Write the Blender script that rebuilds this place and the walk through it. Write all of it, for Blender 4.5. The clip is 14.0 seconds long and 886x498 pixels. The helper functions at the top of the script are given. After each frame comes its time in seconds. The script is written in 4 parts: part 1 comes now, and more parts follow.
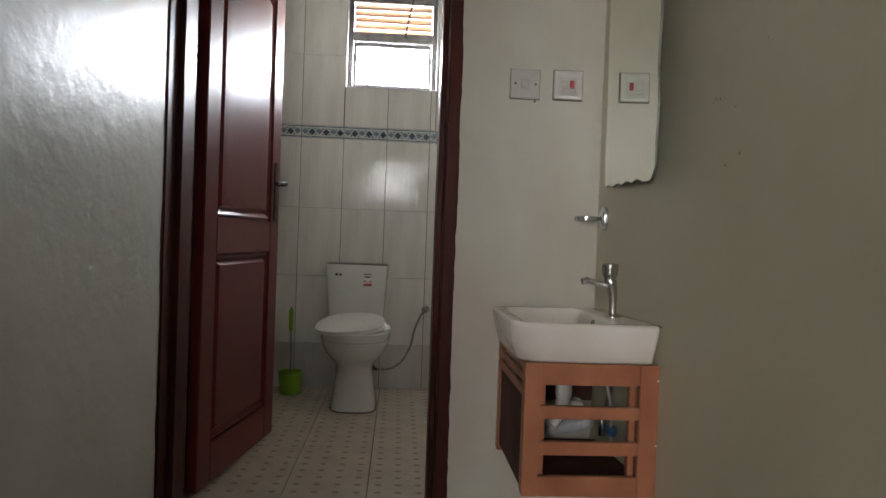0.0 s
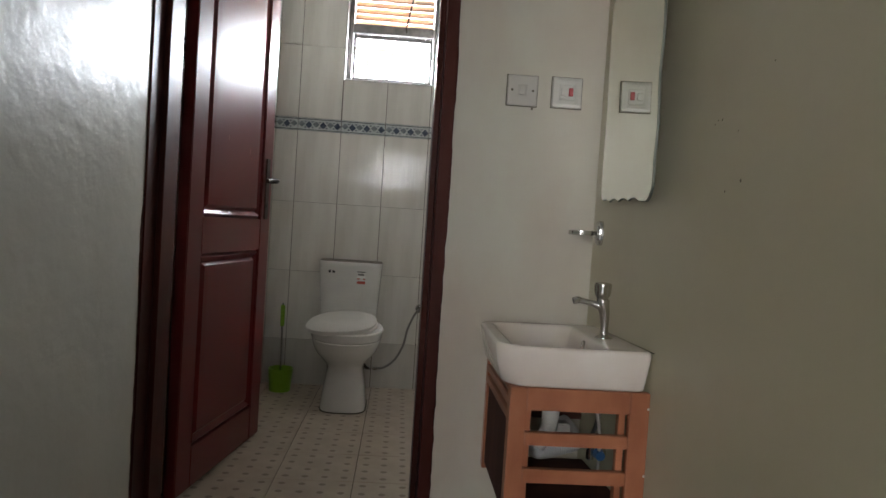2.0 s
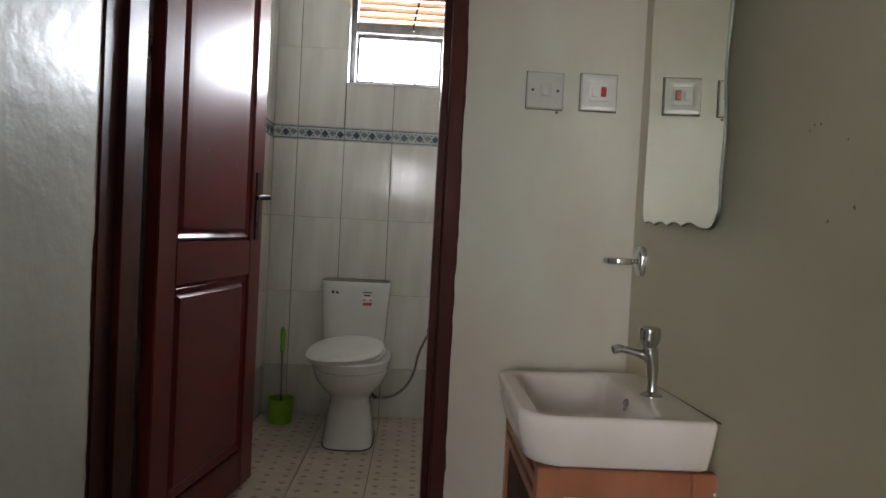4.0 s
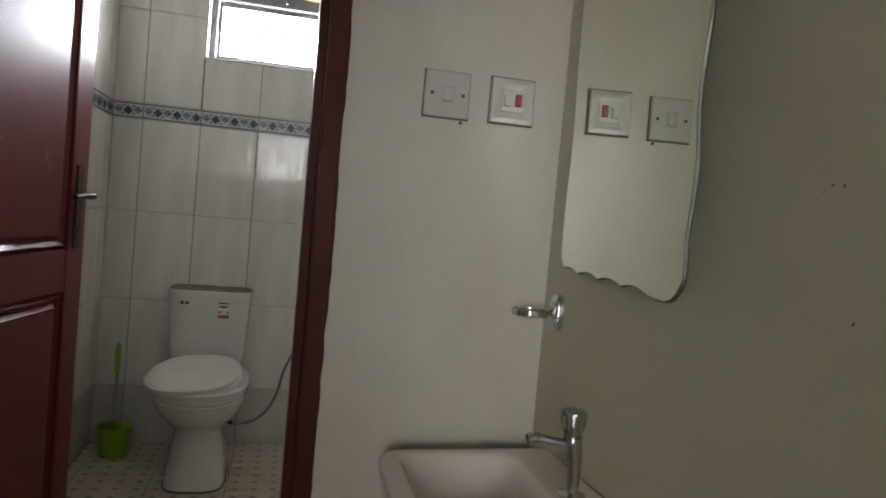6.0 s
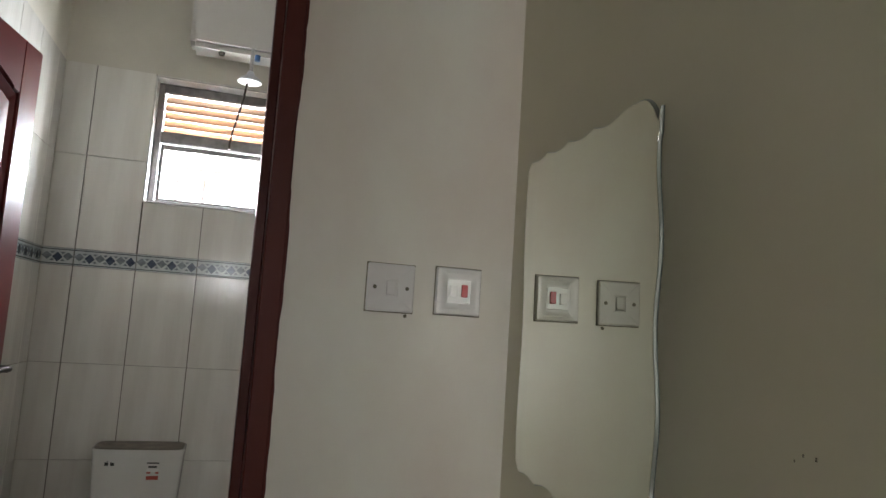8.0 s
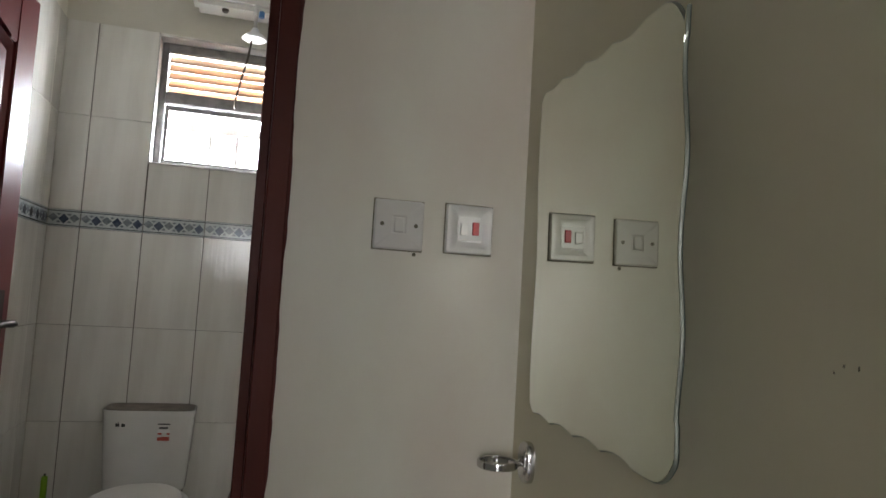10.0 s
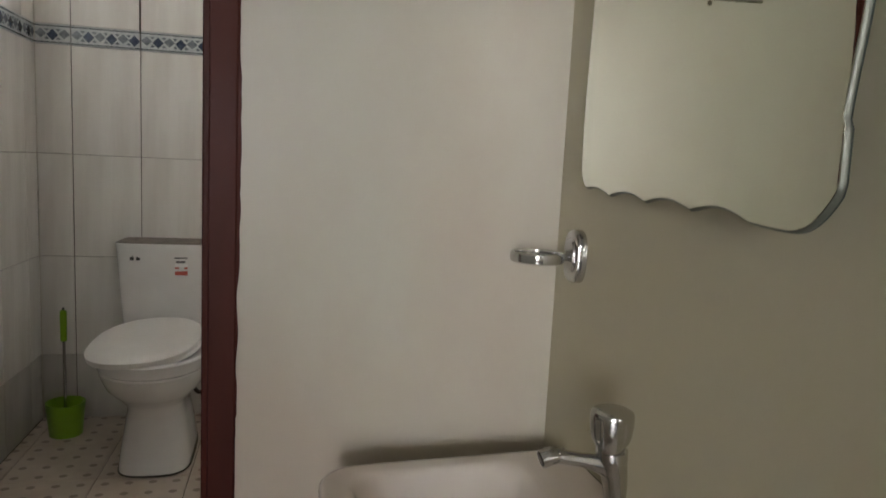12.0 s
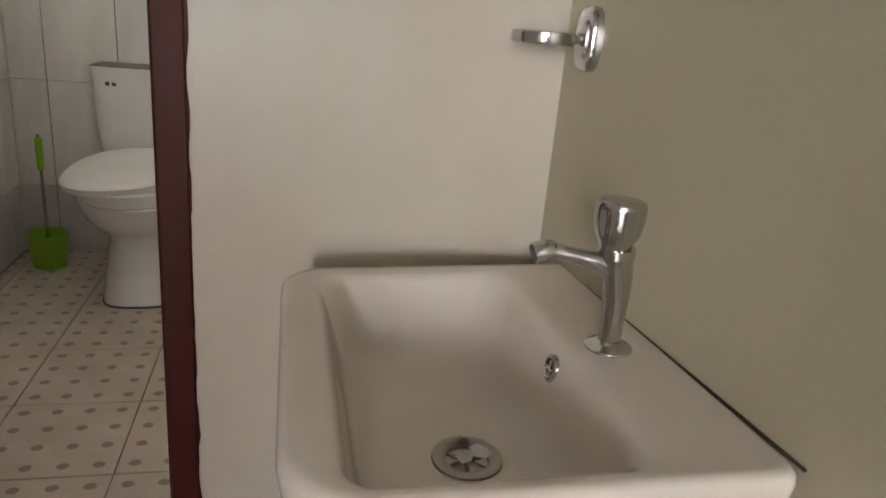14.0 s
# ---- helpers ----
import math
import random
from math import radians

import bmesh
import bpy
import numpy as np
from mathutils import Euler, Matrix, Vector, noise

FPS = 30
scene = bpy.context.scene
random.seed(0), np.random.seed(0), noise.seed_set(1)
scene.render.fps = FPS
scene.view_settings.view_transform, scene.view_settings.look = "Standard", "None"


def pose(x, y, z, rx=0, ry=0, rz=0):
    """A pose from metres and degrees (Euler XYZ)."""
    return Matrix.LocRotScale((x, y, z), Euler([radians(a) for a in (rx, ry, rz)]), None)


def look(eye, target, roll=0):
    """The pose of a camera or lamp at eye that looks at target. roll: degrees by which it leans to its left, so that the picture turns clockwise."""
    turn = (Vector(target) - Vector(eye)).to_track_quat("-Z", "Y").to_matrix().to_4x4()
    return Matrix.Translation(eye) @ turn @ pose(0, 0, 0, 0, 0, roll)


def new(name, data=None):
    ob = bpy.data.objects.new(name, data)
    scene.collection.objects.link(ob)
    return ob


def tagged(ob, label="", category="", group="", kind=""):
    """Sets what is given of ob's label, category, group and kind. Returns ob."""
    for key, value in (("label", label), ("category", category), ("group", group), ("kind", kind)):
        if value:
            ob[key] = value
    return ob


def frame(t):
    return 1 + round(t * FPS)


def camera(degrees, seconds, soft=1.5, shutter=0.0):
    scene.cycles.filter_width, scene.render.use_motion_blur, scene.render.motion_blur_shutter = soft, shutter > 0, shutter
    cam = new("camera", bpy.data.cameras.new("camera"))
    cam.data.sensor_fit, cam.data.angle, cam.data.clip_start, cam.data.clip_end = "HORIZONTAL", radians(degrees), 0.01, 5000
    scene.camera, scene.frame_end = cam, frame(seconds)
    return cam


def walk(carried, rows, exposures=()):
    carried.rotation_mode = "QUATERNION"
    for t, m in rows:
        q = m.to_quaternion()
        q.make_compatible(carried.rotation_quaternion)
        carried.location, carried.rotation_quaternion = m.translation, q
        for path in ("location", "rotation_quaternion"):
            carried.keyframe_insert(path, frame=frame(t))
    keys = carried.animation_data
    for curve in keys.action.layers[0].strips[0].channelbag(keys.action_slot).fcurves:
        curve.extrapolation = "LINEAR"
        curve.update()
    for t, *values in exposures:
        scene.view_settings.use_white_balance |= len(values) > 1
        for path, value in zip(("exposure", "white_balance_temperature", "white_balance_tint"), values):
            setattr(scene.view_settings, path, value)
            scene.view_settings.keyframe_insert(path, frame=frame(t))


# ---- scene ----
cam = camera(65.8, 14.0, shutter=0.4)
PATH = [
    (0, (0.093, 0.189, 0.929), (0.223, 2.185, 0.899), 2.1),
    (0.5, (0.096, 0.122, 0.939), (0.229, 2.117, 0.891), 2.2),
    (1, (0.104, 0.103, 0.941), (0.234, 2.096, 0.83), 1.7),
    (1.5, (0.116, 0.159, 0.97), (0.239, 2.155, 0.906), 2.2),
    (2, (0.132, 0.254, 0.995), (0.256, 2.249, 0.928), 3.7),
    (2.5, (0.16, 0.322, 1.019), (0.261, 2.319, 0.979), 2.7),
    (2.7, (0.168, 0.348, 1.028), (0.238, 2.347, 1.018), 2.5),
    (4.8, (0.163, 0.735, 1.083), (0.268, 2.730, 1.0), 3.9),
    (5, (0.157, 0.776, 1.096), (0.306, 2.768, 1.015), 3.9),
    (5.5, (0.16, 0.868, 1.127), (0.455, 2.844, 1.032), 4.6),
    (6, (0.182, 0.923, 1.156), (0.62, 2.872, 1.073), 5.1),
    (6.5, (0.193, 0.95, 1.2), (0.713, 2.881, 1.217), 5.2),
    (7, (0.202, 0.969, 1.258), (0.748, 2.887, 1.417), 4.6),
    (7.2, (0.2, 0.971, 1.281), (0.755, 2.878, 1.511), 4.3),
    (9.3, (0.174, 1.009, 1.34), (0.718, 2.925, 1.539), 3.1),
    (9.5, (0.181, 1.014, 1.321), (0.72, 2.933, 1.491), 3.3),
    (10, (0.207, 1.033, 1.262), (0.744, 2.953, 1.417), 3.4),
    (10.5, (0.241, 1.087, 1.216), (0.758, 3.017, 1.289), 2.8),
    (11, (0.284, 1.172, 1.169), (0.787, 3.107, 1.11), 2.6),
    (11.5, (0.299, 1.251, 1.144), (0.755, 3.193, 0.997), 2.3),
    (12, (0.32, 1.309, 1.112), (0.759, 3.245, 0.865), 2.8),
    (12.5, (0.345, 1.349, 1.085), (0.777, 3.271, 0.739), 3.0),
    (13, (0.36, 1.373, 1.059), (0.8, 3.27, 0.605), 3.5),
    (13.5, (0.36, 1.389, 1.035), (0.809, 3.258, 0.484), 4.0),
    (14, (0.363, 1.398, 1.007), (0.809, 3.244, 0.381), 5.1),
]
EXPOSURES = [(0, 0.54, 6500, 12), (5, 0.52, 6450, 12), (7, 0.48, 6450, 12), (10, 0.40, 6450, 12), (11, 0.62, 6450, 13), (12, 0.99, 6600, 14), (13, 1.08, 6650, 15), (14, 1.39, 6700, 16)]
walk(cam, [(t, look(eye, target, roll)) for t, eye, target, roll in PATH], EXPOSURES)

# ---- light ----
world = bpy.data.worlds.new("world")
scene.world = world
world.use_nodes = True
wn = world.node_tree
sky = wn.nodes.new("ShaderNodeTexSky")
sky.sky_type, sky.sun_disc = "NISHITA", False
sky.sun_elevation, sky.sun_rotation = radians(50), radians(160)
wn.nodes["Background"].inputs["Strength"].default_value = 0.12
wn.links.new(sky.outputs["Color"], wn.nodes["Background"].inputs["Color"])

sun = new("sun", bpy.data.lights.new("sun", "SUN"))
sun.data.energy, sun.data.angle, sun.data.color = 1.0, radians(12), (1.0, 0.96, 0.9)
sun.matrix_world = look((0, 0, 0), (-0.22, 0.60, -0.77))


def window_lamp(name, eye, target, w, h, power, color):
    lamp = new(name, bpy.data.lights.new(name, "AREA"))
    lamp.data.shape, lamp.data.size, lamp.data.size_y = "RECTANGLE", w, h
    lamp.data.energy, lamp.data.color = power, color
    lamp.matrix_world = look(eye, target)
    return lamp


window_lamp("window_light_toilet", (0.019, 4.40, 1.93), (0.019, 3.0, 2.25), 0.50, 0.34, 68, (0.86, 0.93, 1.0))
window_lamp("window_light_room", (-1.22, -3.45, 1.35), (-1.22, 0, 1.35), 0.58, 1.85, 27, (1.0, 0.97, 0.90))
window_lamp("window_light_passage", (-0.03, -3.45, 1.85), (-0.03, 0, 1.85), 0.17, 0.55, 2.8, (1.0, 0.97, 0.92))


def glow(name, strength, color):
    m = bpy.data.materials.new(name)
    m.use_nodes = True
    t = m.node_tree
    t.nodes.remove(t.nodes["Principled BSDF"])
    e = t.nodes.new("ShaderNodeEmission")
    e.inputs["Color"].default_value, e.inputs["Strength"].default_value = (*color, 1), strength
    t.links.new(e.outputs[0], t.nodes["Material Output"].inputs["Surface"])
    return m


bright_sky = glow("hazy_bright_sky", 16.0, (0.90, 0.95, 1.0))


# ---- materials ----
def mat(name, color, rough=0.5, metal=0.0, coat=0.0, ior=1.5):
    m = bpy.data.materials.new(name)
    m.use_nodes = True
    b = m.node_tree.nodes["Principled BSDF"]
    b.inputs["Base Color"].default_value = (*color, 1)
    b.inputs["Roughness"].default_value = rough
    b.inputs["Metallic"].default_value = metal
    b.inputs["Coat Weight"].default_value = coat
    b.inputs["IOR"].default_value = ior
    m.diffuse_color = (*color, 1)
    return m


def vary(m, low, high, scale=3.0, stretch=(1, 1, 1), detail=5.0, where=(0.35, 0.65), space="Object"):
    """Base colour between two tones by noise at real size."""
    t = m.node_tree
    c = t.nodes.new("ShaderNodeTexCoord")
    mp = t.nodes.new("ShaderNodeMapping")
    mp.inputs["Scale"].default_value = stretch
    n = t.nodes.new("ShaderNodeTexNoise")
    n.inputs["Scale"].default_value, n.inputs["Detail"].default_value = scale, detail
    r = t.nodes.new("ShaderNodeValToRGB")
    r.color_ramp.elements[0].position, r.color_ramp.elements[1].position = where
    r.color_ramp.elements[0].color, r.color_ramp.elements[1].color = (*low, 1), (*high, 1)
    t.links.new(c.outputs[space], mp.inputs["Vector"])
    t.links.new(mp.outputs["Vector"], n.inputs["Vector"])
    t.links.new(n.outputs["Fac"], r.inputs["Fac"])
    t.links.new(r.outputs["Color"], t.nodes["Principled BSDF"].inputs["Base Color"])
    return r


def relief(m, scale=60.0, strength=0.2, distance=0.002, stretch=(1, 1, 1), detail=4.0, scale2=None, mix=0.5):
    """Fine relief from noise, with a broader swell under it where scale2 is given."""
    t = m.node_tree
    c = t.nodes.new("ShaderNodeTexCoord")
    mp = t.nodes.new("ShaderNodeMapping")
    mp.inputs["Scale"].default_value = stretch
    t.links.new(c.outputs["Object"], mp.inputs["Vector"])
    n = t.nodes.new("ShaderNodeTexNoise")
    n.inputs["Scale"].default_value, n.inputs["Detail"].default_value = scale, detail
    t.links.new(mp.outputs["Vector"], n.inputs["Vector"])
    height = n.outputs["Fac"]
    if scale2:
        n2 = t.nodes.new("ShaderNodeTexNoise")
        n2.inputs["Scale"].default_value, n2.inputs["Detail"].default_value = scale2, 2.0
        t.links.new(mp.outputs["Vector"], n2.inputs["Vector"])
        mx = t.nodes.new("ShaderNodeMix")
        mx.inputs["Factor"].default_value = mix
        t.links.new(n.outputs["Fac"], mx.inputs["A"])
        t.links.new(n2.outputs["Fac"], mx.inputs["B"])
        height = mx.outputs["Result"]
    b = t.nodes.new("ShaderNodeBump")
    b.inputs["Strength"].default_value, b.inputs["Distance"].default_value = strength, distance
    t.links.new(height, b.inputs["Height"])
    t.links.new(b.outputs["Normal"], t.nodes["Principled BSDF"].inputs["Normal"])
    return m


def rough_noise(m, low, high, scale=8.0):
    t = m.node_tree
    c = t.nodes.new("ShaderNodeTexCoord")
    n = t.nodes.new("ShaderNodeTexNoise")
    n.inputs["Scale"].default_value, n.inputs["Detail"].default_value = scale, 6.0
    r = t.nodes.new("ShaderNodeMapRange")
    r.inputs["To Min"].default_value, r.inputs["To Max"].default_value = low, high
    t.links.new(c.outputs["Object"], n.inputs["Vector"])
    t.links.new(n.outputs["Fac"], r.inputs["Value"])
    t.links.new(r.outputs["Result"], t.nodes["Principled BSDF"].inputs["Roughness"])
    return m


paint = mat("cream_gloss_paint", (0.60, 0.56, 0.47), 0.32)
vary(paint, (0.505, 0.435, 0.355), (0.570, 0.550, 0.462), 3.0, (1, 1, 0.55), detail=6)
relief(paint, 34, 0.35, 0.0022, (1, 1, 0.45), 6.0, scale2=3.5, mix=0.6)
rough_noise(paint, 0.24, 0.42, 5)
paint_rough = mat("brushed_gloss_paint", (0.60, 0.57, 0.49), 0.26)
vary(paint_rough, (0.54, 0.52, 0.455), (0.61, 0.59, 0.525), 2.4, detail=7)
relief(paint_rough, 22, 0.6, 0.006, (1, 0.8, 1), 8.0, scale2=7, mix=0.3)
rough_noise(paint_rough, 0.26, 0.44, 7)
# same cream paint, with this wall's shade and olive bounce put into its colour
shaded_side_paint = mat("shaded_cream_paint", (0.46, 0.43, 0.34), 0.34)
vary(shaded_side_paint, (0.435, 0.39, 0.272), (0.485, 0.445, 0.318), 1.8, detail=7)
relief(shaded_side_paint, 34, 0.35, 0.0022, (1, 1, 0.45), 6.0, scale2=3.5, mix=0.6)
rough_noise(shaded_side_paint, 0.28, 0.46, 5)
# for the unseen room behind, darkened so less light bounces forward
room_paint = mat("tan_room_paint", (0.30, 0.27, 0.22), 0.6)
vary(room_paint, (0.27, 0.245, 0.20), (0.33, 0.30, 0.245), 3)
relief(room_paint, 40, 0.2, 0.002)
plaster = mat("ceiling_paint", (0.72, 0.71, 0.67), 0.8)
vary(plaster, (0.68, 0.67, 0.63), (0.74, 0.73, 0.69), 3)
relief(plaster, 60, 0.2, 0.002)
upper = mat("upper_wall_paint", (0.55, 0.52, 0.44), 0.6)
vary(upper, (0.50, 0.47, 0.40), (0.58, 0.55, 0.47), 2.5)
relief(upper, 50, 0.25, 0.002)

tile = mat("white_wall_tile", (0.62, 0.60, 0.56), 0.12)
tn = tile.node_tree
rr = vary(tile, (0.60, 0.575, 0.525), (0.69, 0.67, 0.62), 14, (1, 1, 0.12), 3)
relief(tile, 60, 0.34, 0.0022, (1, 1, 0.11), 1.0)
rough_noise(tile, 0.05, 0.11, 9)
tile_low = mat("grey_plinth_tile", (0.36, 0.34, 0.31), 0.15)
vary(tile_low, (0.45, 0.43, 0.39), (0.53, 0.505, 0.46), 12, (1, 1, 0.2), 3)
relief(tile_low, 26, 0.25, 0.002, (1, 1, 0.2), 2.0)
grout = mat("dark_grout", (0.085, 0.068, 0.055), 0.9)
relief(grout, 120, 0.3, 0.001)
border_base = mat("border_tile_pale", (0.40, 0.43, 0.44), 0.15)
vary(border_base, (0.40, 0.43, 0.43), (0.52, 0.54, 0.53), 30)
border_line = mat("border_rib_grey", (0.06, 0.075, 0.085), 0.2)
border_blue = mat("border_blue_glaze", (0.075, 0.10, 0.15), 0.15)
vary(border_blue, (0.02, 0.032, 0.06), (0.06, 0.08, 0.115), 60)
border_brown = mat("border_grey_glaze", (0.20, 0.22, 0.24), 0.15)
vary(border_brown, (0.12, 0.135, 0.15), (0.22, 0.24, 0.26), 60)

floor_tile = mat("dotted_floor_tile", (0.45, 0.38, 0.31), 0.35)
ft = floor_tile.node_tree
c = ft.nodes.new("ShaderNodeTexCoord")
sep = ft.nodes.new("ShaderNodeSeparateXYZ")
ft.links.new(c.outputs["Object"], sep.inputs[0])


def math_node(tree, op, a, b=None, c3=None):
    n = tree.nodes.new("ShaderNodeMath")
    n.operation = op
    for i, v in enumerate((a, b, c3)):
        if v is None:
            continue
        if isinstance(v, (int, float)):
            n.inputs[i].default_value = v
        else:
            tree.links.new(v, n.inputs[i])
    return n.outputs[0]


def wrap(tree, v, pitch):
    return math_node(tree, "SUBTRACT", math_node(tree, "FRACT", math_node(tree, "DIVIDE", v, pitch)), 0.5)


PX, PY = 0.286 / 4, 0.29 / 4
ux, uy = wrap(ft, sep.outputs[0], PX), wrap(ft, sep.outputs[1], PY)
d = math_node(ft, "SQRT", math_node(ft, "ADD", math_node(ft, "POWER", math_node(ft, "ABSOLUTE", ux), 2.0), math_node(ft, "POWER", math_node(ft, "ABSOLUTE", math_node(ft, "MULTIPLY", uy, 1.15)), 2.0)))
fn = ft.nodes.new("ShaderNodeTexNoise")
fn.inputs["Scale"].default_value, fn.inputs["Detail"].default_value = 110, 3
ft.links.new(c.outputs["Object"], fn.inputs["Vector"])
d = math_node(ft, "ADD", d, math_node(ft, "MULTIPLY", math_node(ft, "SUBTRACT", fn.outputs["Fac"], 0.5), 0.10))
dot = ft.nodes.new("ShaderNodeMapRange")
for k, v in zip(("From Min", "From Max", "To Min", "To Max"), (0.15, 0.20, 1.0, 0.0)):
    dot.inputs[k].default_value = v
ft.links.new(d, dot.inputs["Value"])
fn2 = ft.nodes.new("ShaderNodeTexNoise")
fn2.inputs["Scale"].default_value, fn2.inputs["Detail"].default_value = 9, 6
ft.links.new(c.outputs["Object"], fn2.inputs["Vector"])
base = ft.nodes.new("ShaderNodeValToRGB")
base.color_ramp.elements[0].position, base.color_ramp.elements[1].position = 0.3, 0.7
base.color_ramp.elements[0].color, base.color_ramp.elements[1].color = (0.42, 0.345, 0.27, 1), (0.53, 0.45, 0.37, 1)
ft.links.new(fn2.outputs["Fac"], base.inputs["Fac"])
mixd = ft.nodes.new("ShaderNodeMix")
mixd.data_type = "RGBA"
mixd.inputs["B"].default_value = (0.17, 0.125, 0.09, 1)
ft.links.new(math_node(ft, "MULTIPLY", dot.outputs[0], 0.8), mixd.inputs["Factor"])
ft.links.new(base.outputs["Color"], mixd.inputs["A"])
ft.links.new(mixd.outputs["Result"], ft.nodes["Principled BSDF"].inputs["Base Color"])
fb = ft.nodes.new("ShaderNodeBump")
fb.inputs["Strength"].default_value, fb.inputs["Distance"].default_value = 0.3, 0.001
ft.links.new(fn2.outputs["Fac"], fb.inputs["Height"])
ft.links.new(fb.outputs["Normal"], ft.nodes["Principled BSDF"].inputs["Normal"])

lobby_tile = mat("beige_lobby_tile", (0.40, 0.34, 0.27), 0.3)
vary(lobby_tile, (0.36, 0.30, 0.235), (0.43, 0.37, 0.30), 8)
relief(lobby_tile, 40, 0.1, 0.001)
# unseen lobby floor, set dark to keep bounced light off the lower walls
dark_floor_tile = mat("dark_floor_tile", (0.07, 0.06, 0.05), 0.3)
vary(dark_floor_tile, (0.05, 0.042, 0.036), (0.095, 0.082, 0.07), 8)
skirt_mat = mat("black_skirting_tile", (0.022, 0.021, 0.021), 0.2)
vary(skirt_mat, (0.016, 0.015, 0.015), (0.035, 0.033, 0.032), 20)
skirt_grout = mat("grey_joint", (0.30, 0.28, 0.26), 0.9)

wood = mat("red_brown_varnish", (0.14, 0.010, 0.012), 0.32, ior=1.42)
vary(wood, (0.108, 0.009, 0.010), (0.124, 0.0105, 0.0115), 3, (1, 1, 0.2), 1.0, (0.2, 0.8))
relief(wood, 9, 0.05, 0.0008, (1, 1, 0.15), 1.0)
frame_wood = mat("dark_brown_varnish", (0.075, 0.017, 0.012), 0.4, ior=1.25)
vary(frame_wood, (0.034, 0.007, 0.005), (0.078, 0.015, 0.0095), 7, (1, 1, 0.22), 8)
rough_noise(frame_wood, 0.34, 0.5, 9)
relief(frame_wood, 45, 0.2, 0.0012, (1, 1, 0.1), 5.0, scale2=8, mix=0.5)
cab_wood = mat("beech_veneer", (0.36, 0.13, 0.062), 0.45, ior=1.4)
vary(cab_wood, (0.28, 0.095, 0.045), (0.38, 0.145, 0.070), 9, (1, 1, 0.5), 8)
relief(cab_wood, 120, 0.06, 0.0006, (1, 1, 0.2))
# boards inside the cabinet: the shade in there is put into this dark brown
cab_shaded = mat("shaded_brown_board", (0.06, 0.025, 0.02), 0.75, ior=1.25)
vary(cab_shaded, (0.05, 0.02, 0.016), (0.085, 0.035, 0.026), 10, (1, 1, 0.3))

ceramic = mat("glazed_white_ceramic", (0.74, 0.71, 0.67), 0.1, coat=0.4)
vary(ceramic, (0.68, 0.592, 0.525), (0.735, 0.665, 0.60), 6)
rough_noise(ceramic, 0.07, 0.18, 14)
wc_ceramic = mat("toilet_ceramic", (0.70, 0.69, 0.66), 0.12, coat=0.3)
vary(wc_ceramic, (0.66, 0.65, 0.62), (0.72, 0.71, 0.68), 5)
brown_top = mat("brown_cistern_top", (0.15, 0.12, 0.095), 0.55)
vary(brown_top, (0.10, 0.08, 0.062), (0.18, 0.145, 0.115), 20)
seat_plastic = mat("seat_plastic", (0.68, 0.66, 0.62), 0.28)
vary(seat_plastic, (0.65, 0.63, 0.59), (0.70, 0.68, 0.64), 5)
chrome = mat("worn_chrome", (0.54, 0.535, 0.525), 0.16, 1.0)
rough_noise(chrome, 0.08, 0.3, 40)
shower_chrome = mat("satin_chrome", (0.75, 0.76, 0.78), 0.35, 0.6)
dark_steel = mat("dark_metal", (0.07, 0.058, 0.05), 0.5, 1.0)
scuff = mat("pale_scuff", (0.26, 0.11, 0.10), 0.6)
chip_mat = mat("bare_plaster_chip", (0.16, 0.14, 0.11), 0.9)
drain_metal = mat("dull_drain_metal", (0.33, 0.31, 0.28), 0.3, 1.0)
white_plastic = mat("white_plastic", (0.54, 0.515, 0.475), 0.2)
rough_noise(white_plastic, 0.14, 0.3, 60)
dirt = mat("grime", (0.10, 0.085, 0.05), 0.9)
vary(dirt, (0.07, 0.06, 0.035), (0.20, 0.18, 0.13), 90)
red_plastic = mat("red_neon_rocker", (0.34, 0.010, 0.012), 0.35)
screw_mat = mat("screw_metal", (0.12, 0.11, 0.08), 0.4, 0.8)
green = mat("lime_green_plastic", (0.19, 0.38, 0.01), 0.3)
rough_noise(green, 0.22, 0.4, 20)
pipe_grey = mat("corrugated_pipe_plastic", (0.45, 0.45, 0.45), 0.5)
blue_plastic = mat("blue_plastic", (0.03, 0.10, 0.24), 0.3)
braid = mat("braided_steel_hose", (0.22, 0.21, 0.20), 0.38, 0.9)
relief(braid, 500, 0.6, 0.001)
slat_wood = mat("pale_wood_slat", (0.60, 0.40, 0.25), 0.55)
sn = slat_wood.node_tree
tl, ms = sn.nodes.new("ShaderNodeBsdfTranslucent"), sn.nodes.new("ShaderNodeMixShader")
tl.inputs["Color"].default_value, ms.inputs[0].default_value = (0.66, 0.47, 0.32, 1), 0.16
sn.links.new(sn.nodes["Principled BSDF"].outputs[0], ms.inputs[1])
sn.links.new(tl.outputs[0], ms.inputs[2])
sn.links.new(ms.outputs[0], sn.nodes["Material Output"].inputs["Surface"])
metal_paint = mat("cream_painted_steel", (0.50, 0.49, 0.47), 0.4)
vary(metal_paint, (0.42, 0.40, 0.38), (0.55, 0.54, 0.52), 20)
grey_metal = mat("grey_window_steel", (0.17, 0.155, 0.15), 0.45)
vary(grey_metal, (0.13, 0.12, 0.115), (0.21, 0.195, 0.185), 25)
mirror_mat = mat("silvered_mirror", (0.68, 0.69, 0.59), 0.015, 1.0)
ground_edge = mat("ground_glass_edge", (0.15, 0.16, 0.13), 0.42, 0.5)
glass_edge = mat("mirror_glass_edge", (0.045, 0.055, 0.045), 0.35, ior=1.3)
rubber = mat("black_rubber", (0.02, 0.02, 0.02), 0.6)
ink = mat("black_print", (0.03, 0.03, 0.03), 0.5)
red_ink = mat("red_print", (0.42, 0.07, 0.045), 0.5)
